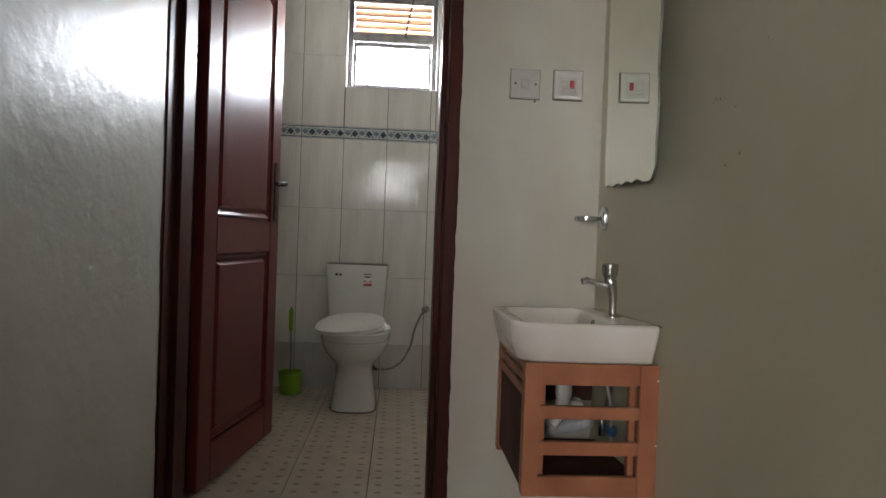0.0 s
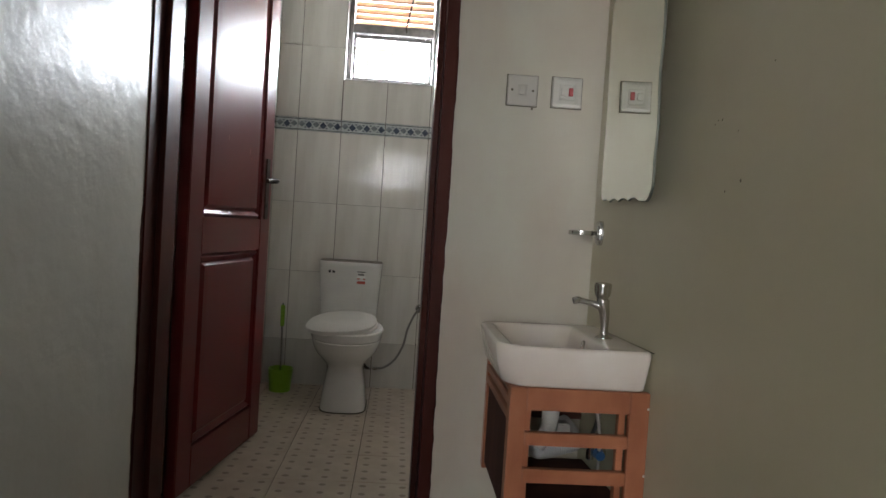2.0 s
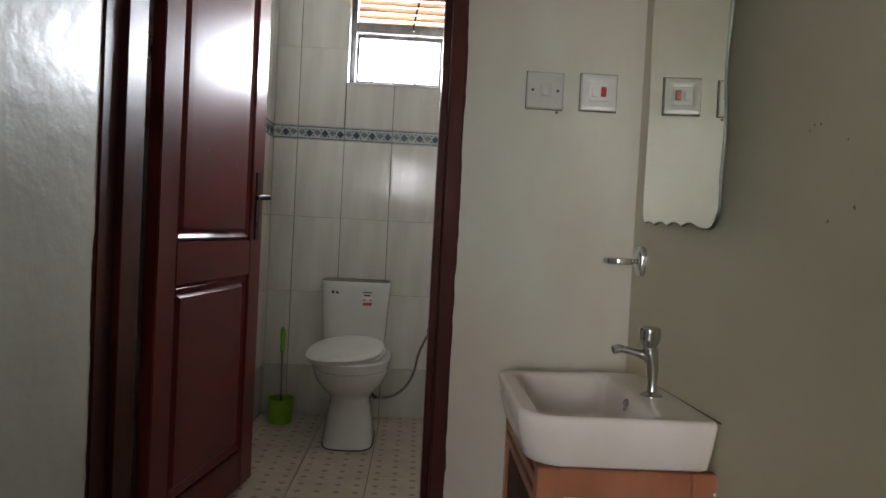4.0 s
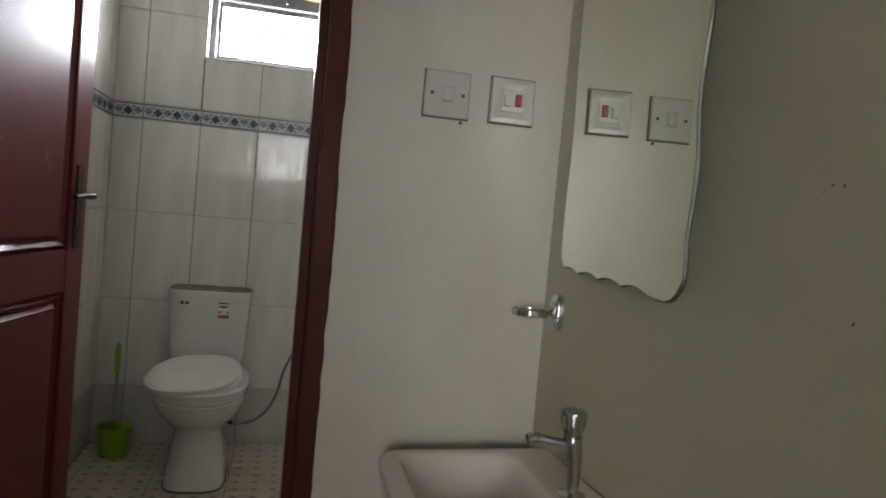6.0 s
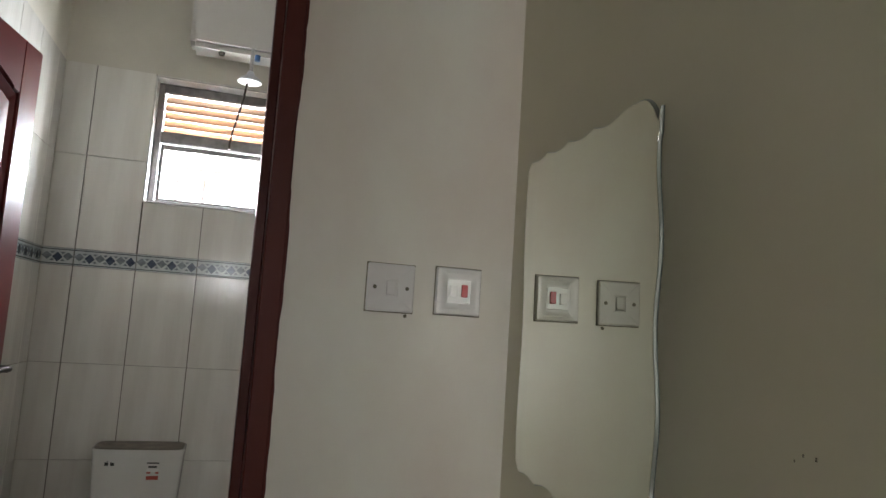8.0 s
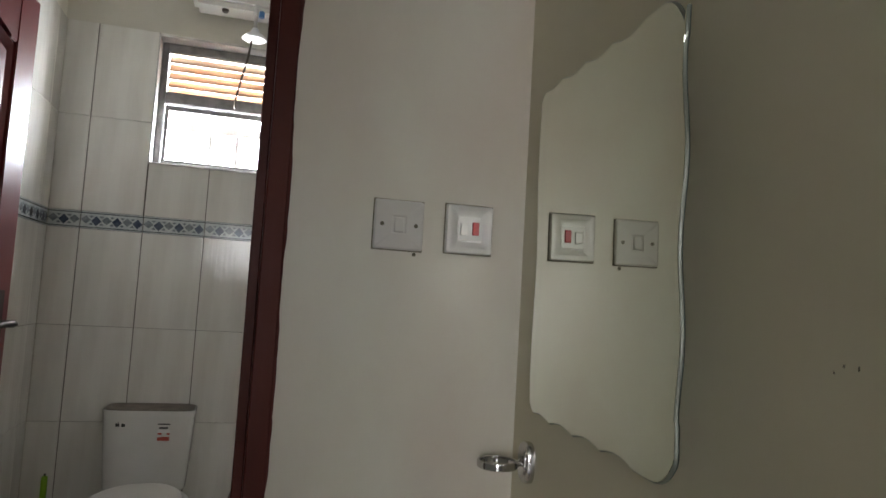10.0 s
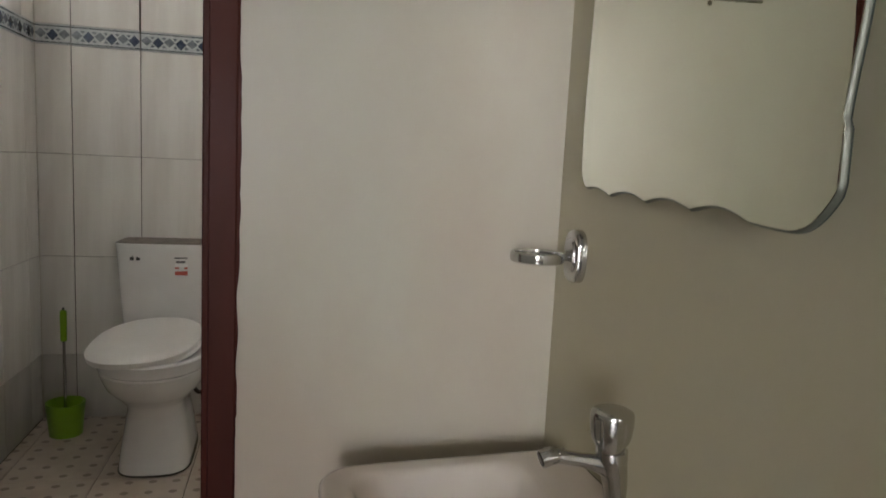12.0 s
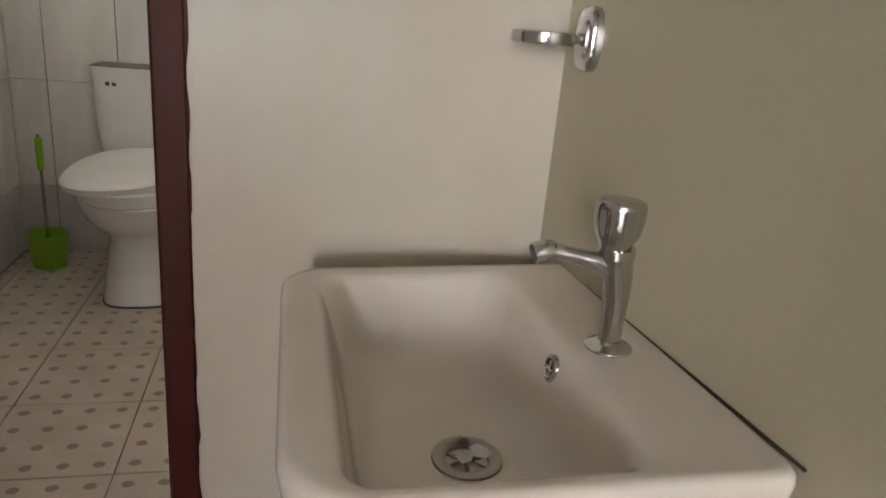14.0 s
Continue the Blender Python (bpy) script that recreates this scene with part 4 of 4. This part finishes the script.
def build_basin():
    t = thing("washbasin", (0.53, 1.95, 0.655), "white ceramic rectangular washbasin on a slatted wooden cabinet", "washbasin")
    bm = bmesh.new()
    loops = [basin_outline(0.030, 0.6555, extra=0.012), basin_outline(0.014, 0.6555, extra=0.010), basin_outline(0.009, 0.660, extra=0.008), basin_outline(0.004, 0.700, extra=0.002),
             basin_outline(0.0, 0.736), basin_outline(0.001, 0.742), basin_outline(0.004, 0.746), basin_outline(0.008, 0.7462)]
    loops += bowl_rings()
    rings(bm, loops, cap=False)
    bm.faces.new(list(reversed(bm.verts[:36])))
    bm.verts.ensure_lookup_table()
    bowl = part("bowl", bm, ceramic, t, "glossy white ceramic bowl and deck")
    bowl.data.polygons.foreach_set("use_smooth", [True] * len(bowl.data.polygons))
    edges = bowl.data.attributes.get("sharp_edge")
    if edges:
        bowl.data.attributes.remove(edges)
    # drain
    dx, dy, dz = 0.5145, 1.872, 0.6590
    bm = bmesh.new()

    def circ(r, z, n=32):
        return [(dx + r * math.cos(a), dy + r * math.sin(a), z) for a in (2 * math.pi * k / n for k in range(n))]
    rings(bm, [circ(0.0305, dz), circ(0.030, dz + 0.0022), (circ(0.024, dz + 0.0028)), circ(0.0185, dz + 0.0005), circ(0.0185, dz - 0.012)], cap=False)
    dr = part("drain_ring", bm, drain_metal, t, "dull chrome drain ring")
    bm = bmesh.new()
    rings(bm, [circ(0.0185, dz - 0.010), circ(0.0184, dz - 0.012)])
    part("drain_hole", bm, ink, dr)
    for k in range(3):
        a = radians(20 + 60 * k)
        bm = bmesh.new()
        tube(bm, [(dx - 0.018 * math.cos(a), dy - 0.018 * math.sin(a), dz - 0.003), (dx + 0.018 * math.cos(a), dy + 0.018 * math.sin(a), dz - 0.003)], 0.0022, 8)
        part("drain_cross", bm, chrome, dr)
    # overflow, set in the wall of the bowl below the tap
    ox, oy, oz = 0.5945, 1.906, 0.724
    bm = bmesh.new()

    def ell(r1, r2, x, n=28):
        return [(x + 0.12 * r2 * math.sin(a), oy + r1 * math.cos(a), oz + r2 * math.sin(a)) for a in (2 * math.pi * k / n for k in range(n))]
    rings(bm, [ell(0.011, 0.0125, ox + 0.002), ell(0.011, 0.0125, ox - 0.0022), ell(0.0085, 0.010, ox - 0.003), ell(0.0075, 0.009, ox + 0.001)], cap=False)
    ov = part("overflow_ring", bm, chrome, t, "small chrome overflow ring")
    bm = bmesh.new()
    rings(bm, [ell(0.0078, 0.0092, ox + 0.0), ell(0.0078, 0.0092, ox + 0.0012)])
    part("overflow_hole", bm, ink, ov)
    bm = bmesh.new()
    tube(bm, [(ox - 0.002, oy, oz - 0.009), (ox - 0.001, oy, oz + 0.009)], 0.0018, 8)
    tube(bm, [(ox - 0.002, oy - 0.007, oz), (ox - 0.002, oy + 0.007, oz)], 0.0014, 8)
    part("overflow_bar", bm, chrome, ov)
    # sealant along the wall
    bm = bmesh.new()
    tube(bm, [(right_x(1.722) - 0.001, 1.722, 0.744), (right_x(2.100) - 0.001, 2.100, 0.744)], 0.0014, 6)
    part("sealant_line", bm, silicone, t, "thin dark sealant line against the wall")
    # scrap of paper in the drain
    p = thing("paper_scrap", (dx + 0.004, dy, dz + 0.003), "torn scrap of white paper stuck in the basin drain", "paper")
    bm = bmesh.new()
    rnd = random.Random(3)
    for cx, cy, s, rot in ((dx + 0.010, dy + 0.002, 0.011, 0.5), (dx - 0.004, dy - 0.004, 0.009, 1.6), (dx + 0.003, dy + 0.024, 0.006, 2.4)):
        top, low = [], []
        for k in range(7):
            a = rot + 2 * math.pi * k / 7
            r = s * rnd.uniform(0.6, 1.15)
            h = rnd.uniform(0.001, 0.006)
            top.append(bm.verts.new((cx + r * math.cos(a), cy + r * math.sin(a), dz + 0.003 + h)))
            low.append(bm.verts.new((cx + r * math.cos(a), cy + r * math.sin(a), dz + 0.0026 + h)))
        bm.faces.new(top)
        bm.faces.new(list(reversed(low)))
        for k in range(7):
            bm.faces.new((top[k], low[k], low[(k + 1) % 7], top[(k + 1) % 7]))
    part("paper", bm, tissue, p)


def build_tap():
    x, y = 0.637, 1.902
    t = thing("tap", (x, y, RIM), "worn chrome pillar tap with a faceted knob on a white basin", "tap")
    bm = bmesh.new()

    def disc(r, z, cx=x, cy=y, n=32):
        return [(cx + r * math.cos(a), cy + r * math.sin(a), z) for a in (2 * math.pi * k / n for k in range(n))]
    rings(bm, [disc(0.0215, RIM - 0.0005, x + 0.006), disc(0.0213, RIM + 0.0018, x + 0.006), disc(0.0195, RIM + 0.0032, x + 0.006), disc(0.0140, RIM + 0.0052, x + 0.006), disc(0.0108, RIM + 0.0085, x + 0.006)])
    part("base_flange", bm, chrome, t)
    # body leans out slightly and widens where the spout leaves it
    bm = bmesh.new()
    tube(bm, curve_points([(x + 0.006, y, RIM + 0.006), (x + 0.006, y, RIM + 0.022), (x + 0.0055, y, RIM + 0.045), (x + 0.003, y, RIM + 0.066), (x - 0.001, y, RIM + 0.082), (x - 0.002, y, RIM + 0.094)], 5),
         [0.0099 + 0.0060 * max(0, min(1, (k - 6) / 15)) ** 1.2 for k in range(26)], 24)
    part("body", bm, chrome, t)
    bm = bmesh.new()
    pts = curve_points([(x - 0.001, y, RIM + 0.0745), (x - 0.012, y, RIM + 0.0790), (x - 0.026, y + 0.001, RIM + 0.0830), (x - 0.044, y + 0.001, RIM + 0.0868), (x - 0.061, y + 0.002, RIM + 0.0905)], 6)
    n = len(pts)
    tube(bm, pts, [0.0126 - 0.0056 * min(1, k / (n * 0.55)) ** 0.8 for k in range(n)], 20)
    part("spout", bm, chrome, t)
    bm = bmesh.new()
    tube(bm, [(x - 0.057, y + 0.002, RIM + 0.0905), (x - 0.060, y + 0.002, RIM + 0.0904), (x - 0.067, y + 0.002, RIM + 0.0892), (x - 0.075, y + 0.002, RIM + 0.0868)], [0.0068, 0.0086, 0.0090, 0.0090], 20)
    tip = part("nozzle", bm, chrome, t)
    bm = bmesh.new()
    tube(bm, [(x - 0.0748, y + 0.002, RIM + 0.0869), (x - 0.0757, y + 0.002, RIM + 0.0866)], 0.0072, 20)
    part("aerator", bm, dark_steel, tip)
    # knob with rounded flutes
    bm = bmesh.new()
    loops = []
    for z, r, fl in ((0.090, 0.0140, 0.0), (0.096, 0.0140, 0.0), (0.0995, 0.0152, 0.04), (0.1035, 0.0178, 0.10), (0.108, 0.0196, 0.16), (0.114, 0.0206, 0.20), (0.121, 0.0212, 0.20), (0.127, 0.0214, 0.16),
                     (0.1300, 0.0213, 0.05), (0.1312, 0.0212, 0.0), (0.1335, 0.0203, 0.0), (0.1352, 0.0172, 0.0), (0.1362, 0.0110, 0.0), (0.1366, 0.0040, 0.0)):
        ring = []
        for a in (2 * math.pi * k / 80 for k in range(80)):
            rr = r * (1 - 0.62 * fl * (0.5 + 0.5 * math.cos(5 * a + 0.6)) ** 3)
            ring.append((x - 0.0040 + rr * math.cos(a), y + rr * math.sin(a), RIM + z))
        loops.append(ring)
    rings(bm, loops)
    part("knob", bm, chrome, t, "faceted chrome turning knob")


def build_tumbler_holder():
    wx = right_x(2.120)
    t = thing("tumbler_holder", (wx, 2.120, 1.003), "chrome tumbler ring on an oval wall plate", "tumbler holder")
    bm = bmesh.new()

    def plate(s, x):
        return [(x, 2.120 + s * 0.0235 * math.copysign(abs(math.cos(a)) ** 0.75, math.cos(a)), 1.003 + s * 0.034 * math.copysign(abs(math.sin(a)) ** 0.75, math.sin(a))) for a in (2 * math.pi * k / 40 for k in range(40))]
    rings(bm, [plate(1.0, wx + 0.001), plate(1.0, wx - 0.008), plate(0.93, wx - 0.011), plate(0.66, wx - 0.0115), plate(0.60, wx - 0.0145), plate(0.3, wx - 0.0155)])
    part("wall_plate", bm, chrome, t)
    bm = bmesh.new()
    tube(bm, [(wx - 0.014, 2.120, 1.003), (wx - 0.024, 2.110, 1.002)], [0.0065, 0.0045], 14)
    part("stem", bm, chrome, t)
    bm = bmesh.new()
    cx, cy, r = wx - 0.0555, 2.122, 0.0320
    loops = []
    for k in range(48):
        a = 2 * math.pi * k / 48
        ca, sa = math.cos(a), math.sin(a)
        loops.append([(cx + (r + dr) * ca, cy + (r + dr) * sa, 1.001 + dz) for dr, dz in ((-0.002, -0.005), (0, -0.0065), (0.002, -0.005), (0.0025, 0), (0.002, 0.005), (0, 0.0065), (-0.002, 0.005), (-0.0025, 0))])
    rings(bm, loops, closed=True)
    part("ring", bm, chrome, t)


# ---- cabinet ----
def build_cabinet():
    t = thing("vanity_cabinet", (0.54, 1.95, 0.349), "slatted reddish-brown wooden cabinet hung under a white washbasin", "cabinet")
    yf, yb, z0, z1 = 1.722, 1.741, 0.349, 0.6545
    xr = right_x(yf) - 0.001
    front = part("door_frame", bx(0.391, 0.4275, yf, yb, z0, z1, 0.002), cab_wood, t, "reddish-brown veneered stile")
    part("stile", bx(0.659, xr, yf, yb, z0, z1, 0.002), cab_wood, front)
    for a, b in ((0.605, z1), (0.527, 0.556), (0.444, 0.475), (z0, 0.395)):
        part("rail", bx(0.4280, 0.6585, yf + 0.0012, yb, a, b, 0.002), cab_wood, front)
    for a, b in ((0.430, 0.4435), (0.641, 0.657)):
        part("inner_stile", bx(a, b, yb + 0.001, yb + 0.021, z0 + 0.01, z1 - 0.005, 0.0015, 1), cab_wood, front)
    # side
    part("front_post", bx(0.3925, 0.410, yb + 0.001, yb + 0.026, z0 + 0.002, 0.652, 0.002, 1), cab_wood, t)
    part("rear_post", bx(0.398, 0.416, 2.150, Y_WALL - 0.001, 0.322, 0.652, 0.002, 1), cab_wood, t)
    for a in (0.632, 0.598, 0.565):
        part("side_slat", bx(0.397, 0.409, yb + 0.027, 2.149, a, a + 0.020, 0.002, 1), cab_wood, t)
    part("side_panel", bx(0.404, 0.414, yb + 0.027, 2.149, 0.340, 0.560, 0.001, 1), cab_shaded, t, "brown side panel with the shade put into its colour")
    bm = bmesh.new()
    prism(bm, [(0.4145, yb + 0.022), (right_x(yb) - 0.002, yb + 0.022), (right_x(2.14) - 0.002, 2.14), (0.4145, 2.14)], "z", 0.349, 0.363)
    part("bottom_board", bm, cab_shaded, t, "brown bottom board with the shade put into its colour")
    part("back_rail", bx(0.417, 0.676, 2.160, 2.182, 0.470, 0.540, 0.001, 1), cab_shaded, t)
    # screws at the wall
    for z in (0.62, 0.47):
        bm = bmesh.new()
        tube(bm, [(xr - 0.003, yf - 0.0006, z), (xr - 0.003, yf + 0.002, z)], 0.003, 10)
        part("filler_dab", bm, tissue, t, "dab of white filler")
    # drain trap
    p = thing("drain_trap", (0.522, 1.888, 0.56), "white plastic waste pipe and grey corrugated hose under the basin", "waste pipe")
    bm = bmesh.new()
    tube(bm, [(0.522, 1.888, 0.655), (0.522, 1.888, 0.612)], 0.018, 20)
    tube(bm, [(0.522, 1.888, 0.612), (0.522, 1.888, 0.606), (0.522, 1.888, 0.592)], [0.0245, 0.025, 0.024], 12)
    tube(bm, [(0.522, 1.888, 0.592), (0.522, 1.888, 0.545)], 0.021, 20)
    tube(bm, curve_points([(0.522, 1.888, 0.55), (0.520, 1.890, 0.52), (0.510, 1.895, 0.495), (0.498, 1.90, 0.475)], 5), 0.019, 18)
    part("trap_pipe", bm, white_plastic, p)
    bm = bmesh.new()
    pts = curve_points([(0.500, 1.900, 0.478), (0.500, 1.915, 0.455), (0.530, 1.94, 0.448), (0.575, 1.965, 0.452), (0.615, 1.99, 0.456), (0.625, 2.06, 0.460), (0.625, 2.16, 0.462)], 22)
    tube(bm, pts, [0.0195 if k % 3 else 0.0165 for k in range(len(pts))], 18)
    part("corrugated_hose", bm, pipe_grey, p)
    part("trap_box", bx(0.545, 0.585, 1.93, 1.97, 0.490, 0.520, 0.004), white_plastic, p)
    v = thing("stop_valve", (0.66, 1.97, 0.44), "chrome stop valve with a blue handle and two flexible hoses", "valve")
    bm = bmesh.new()
    tube(bm, [(right_x(1.97) - 0.001, 1.97, 0.440), (0.646, 1.97, 0.440)], 0.009, 16)
    tube(bm, [(0.650, 1.97, 0.422), (0.650, 1.97, 0.478)], 0.010, 16)
    part("valve_body", bm, chrome, v)
    bm = bmesh.new()
    tube(bm, [(0.668, 1.958, 0.440), (0.668, 1.935, 0.440)], [0.015, 0.012], 10)
    part("valve_handle", bm, blue_plastic, v)
    bm = bmesh.new()
    tube(bm, curve_points([(0.650, 1.97, 0.478), (0.656, 1.95, 0.52), (0.655, 1.93, 0.57), (0.642, 1.905, 0.655)], 6), 0.0055, 10)
    part("flexible_hose", bm, braid, v)
    bm = bmesh.new()
    tube(bm, curve_points([(0.664, 1.955, 0.375), (0.668, 1.95, 0.43), (0.655, 1.925, 0.52), (0.632, 1.912, 0.60), (0.636, 1.905, 0.655)], 6), 0.0045, 10)
    part("flexible_hose", bm, white_plastic, v)
    bm = bmesh.new()
    tube(bm, [(0.634, 1.902, 0.655), (0.634, 1.902, 0.625)], 0.011, 8)
    part("tap_nut", bm, dark_steel, v)


# ---- mirror ----
def build_mirror():
    t = thing("wall_mirror", (0.69, 1.90, 1.35), "frameless wall mirror with scalloped edges hung on a cream wall", "mirror")
    ya, yb = 2.102, 1.672          # edge by the corner, and the near edge
    zt, zb = 1.632, 1.086
    out = []

    def scallop(u, n=5.0):
        # cusps pointing outwards between shallow hollows, growing to a full lobe at the near end
        return 0.0065 * (abs(math.sin(math.pi * n * u)) if u < 0.80 else 0.0)
    N = 90
    # bottom, from the corner side to the near side
    for k in range(N + 1):
        u = k / N
        round_off = 0.020 * max(0, 1 - u / 0.05) ** 2 + 0.026 * max(0, (u - 0.90) / 0.10) ** 2.4
        lobe = 0.008 * u + 0.003 * math.exp(-((u - 0.88) / 0.10) ** 2)
        out.append((ya + (yb - ya) * u, zb + scallop(u) - lobe + round_off))
    for k in range(1, N):
        u = k / N
        w = 0.0045 * math.sin(2 * math.pi * 2.5 * u + 0.6) * (1 if 0.08 < u < 0.92 else 0.3)
        out.append((yb + w - 0.003, (zb + 0.020) + (zt - zb - 0.040) * u))
    for k in range(N + 1):
        u = 1 - k / N
        round_off = 0.020 * max(0, 1 - u / 0.05) ** 2 + 0.034 * max(0, (u - 0.90) / 0.10) ** 2.4
        lobe = 0.008 * u + 0.004 * math.exp(-((u - 0.88) / 0.10) ** 2)
        out.append((ya + (yb - ya) * u, zt - scallop(u) + lobe - round_off - 0.018 * u))
    for k in range(1, N):
        u = 1 - k / N
        w = 0.004 * math.sin(2 * math.pi * 1.5 * u + 0.4)
        out.append((ya + w - 0.001, (zb + 0.020) + (zt - zb - 0.040) * u))
    cy = sum(p[0] for p in out) / len(out)
    cz = sum(p[1] for p in out) / len(out)

    # plane of the glass, standing off the wall at the near edge
    def px(y, z=1.36):
        return MIRROR_X + MIRROR_SLOPE * (y - 2.10) + MIRROR_LEAN * (z - 1.36)

    def ring(inset, back):
        r = []
        for y, z in out:
            yy, zz = y - math.copysign(min(inset, abs(y - cy) * 0.9), y - cy) * min(1, abs(y - cy) / 0.19), z - math.copysign(min(inset, abs(z - cz) * 0.9), z - cz) * min(1, abs(z - cz) / 0.24)
            r.append((px(yy, zz) + back, yy, zz))
        return r
    bm = bmesh.new()
    rings(bm, [ring(0.0018, 0.0006), ring(0.0022, 0.0)], cap=False)
    bm.verts.ensure_lookup_table()
    bm.faces.new(bm.verts[-len(out):])
    part("glass", bm, mirror_mat, t, "silvered mirror glass")
    bm = bmesh.new()
    rings(bm, [ring(0.0, 0.0040), ring(0.0003, 0.0022), ring(0.0018, 0.0004)], cap=False)
    part("ground_edge", bm, ground_edge, t, "dull ground glass edge")
    bm = bmesh.new()
    rings(bm, [ring(0.0, 0.0042), ring(0.0, 0.0056), ring(0.002, 0.0059)], cap=False)
    bm.verts.ensure_lookup_table()
    bm.faces.new(bm.verts[-len(out):])
    part("backing", bm, glass_edge, t, "dark glass edge and backing")
    for y, z in ((2.02, 1.56), (1.80, 1.56), (2.02, 1.16), (1.80, 1.16)):
        part("spacer_block", bx(px(y) + 0.0055, right_x(y) + 0.001, y - 0.008, y + 0.008, z - 0.008, z + 0.008), rubber, t)


MIRROR_X, MIRROR_SLOPE, MIRROR_LEAN = 0.668, 0.043, -0.0070


# ---- switches ----
def build_backdrops():
    bm = bmesh.new()
    prism(bm, [(-3.5, -0.3), (3.5, -0.3), (3.5, 3.5), (-3.5, 3.5)], "y", 7.0, 7.02)
    structure("backdrop_north", bm, bright_sky)
    bm = bmesh.new()
    prism(bm, [(-4.5, -0.3), (2.5, -0.3), (2.5, 6.0), (-4.5, 6.0)], "y", -7.02, -7.0)
    structure("backdrop_south", bm, bright_sky)


def build_switch(x0, x1, z0, z1, red):
    y = Y_WALL
    t = thing("light_switch", ((x0 + x1) / 2, y, (z0 + z1) / 2), "white plastic switch plate with a red rocker and grimy edge" if red else "white plastic light switch plate with two screws", "light switch", "switches by the door")
    bm = bx(x0 - 0.0017, x1 + 0.0015, y - 0.002, y + 0.001, z0 - 0.0018, z1 + 0.0016, 0.0006, 1)
    part("grime_edge", bm, dirt, t, "brown grime line round the plate")
    bm = bmesh.new()
    cx, cz = (x0 + x1) / 2, (z0 + z1) / 2
    hw, hh = (x1 - x0) / 2, (z1 - z0) / 2

    def sq(w, h, r, yy):
        o = []
        for sx, sz, a0 in ((1, -1, -90), (1, 1, 0), (-1, 1, 90), (-1, -1, 180)):
            for k in range(5):
                a = radians(a0 + 22.5 * k)
                o.append((cx + sx * (w - r) + r * math.cos(a), yy, cz + sz * (h - r) + r * math.sin(a)))
        return o
    if red:
        rings(bm, [sq(hw, hh, 0.003, y - 0.002), sq(hw, hh, 0.003, y - 0.006), sq(hw - 0.002, hh - 0.002, 0.003, y - 0.010), sq(hw - 0.012, hh - 0.010, 0.003, y - 0.011), sq(hw - 0.018, hh - 0.014, 0.003, y - 0.0085), sq(0.022, 0.021, 0.002, y - 0.0085), sq(0.021, 0.020, 0.002, y - 0.0100)])
    else:
        rings(bm, [sq(hw, hh, 0.004, y - 0.002), sq(hw, hh, 0.004, y - 0.007), sq(hw - 0.0025, hh - 0.0025, 0.004, y - 0.0095), sq(0.0125, 0.0155, 0.001, y - 0.0095), sq(0.0115, 0.0145, 0.001, y - 0.0080)])
    part("plate", bm, white_plastic, t)
    if red:
        part("rocker", bx(cx - 0.0175, cx - 0.0035, y - 0.0135, y - 0.009, cz - 0.011, cz + 0.010, 0.001, 1), white_plastic, t)
        part("red_rocker", bx(cx + 0.0045, cx + 0.0165, y - 0.0135, y - 0.009, cz - 0.010, cz + 0.013, 0.001, 1), red_plastic, t, "red neon indicator rocker")
    else:
        bm = bx(cx - 0.008, cx + 0.008, y - 0.0135, y - 0.0075, cz - 0.0125, cz + 0.0125, 0.001, 1)
        for v in bm.verts:
            if v.co.z > cz and v.co.y < y - 0.011:
                v.co.y += 0.0028
        part("rocker", bm, white_plastic, t)
        for s in (-1, 1):
            bm = bmesh.new()
            tube(bm, [(cx + s * 0.0295, y - 0.0085, cz), (cx + s * 0.0295, y - 0.0102, cz)], 0.0036, 14)
            part("screw", bm, screw_mat, t)
        # a spot of grime under the near corner
        bm = bmesh.new()
        tube(bm, [(x1 - 0.012, y + 0.0005, z0 - 0.006), (x1 - 0.012, y - 0.0008, z0 - 0.006)], 0.0035, 9)
        part("grime_spot", bm, dirt, t)


def build_wall_marks():
    """Small chips and plugged holes in the paint of the mirror's wall."""
    root = structure("wall_marks", bx(right_x(1.505) - 0.0008, right_x(1.505) + 0.001, 1.5045, 1.506, 1.224, 1.228), dirt, "small dark chips in the paint")
    for y, z, s in ((1.477, 1.091, 0.0016), (1.426, 1.108, 0.0020), (1.447, 1.198, 0.0012), (1.52, 1.227, 0.0012), (1.53, 1.22, 0.0009), (1.35, 1.30, 0.0011)):
        bm = bmesh.new()
        x = right_x(y)
        rnd = random.Random(int(y * 1000))
        prism(bm, [(y + s * rnd.uniform(0.5, 1.2) * math.cos(a), z + 1.6 * s * rnd.uniform(0.5, 1.2) * math.sin(a)) for a in (2 * math.pi * k / 7 for k in range(7))], "x", x - 0.0009, x + 0.001)
        part("chip", bm, chip_mat, root)


build_shell()
build_door()
build_window()
build_toilet()
build_water_hose()
build_brush()
build_heater()
build_shower()
build_basin()
build_tap()
build_tumbler_holder()
build_cabinet()
build_mirror()
build_switch(0.403, 0.489, 1.347, 1.432, False)
build_switch(0.530, 0.616, 1.349, 1.435, True)
build_wall_marks()
build_backdrops()
build_tiles()
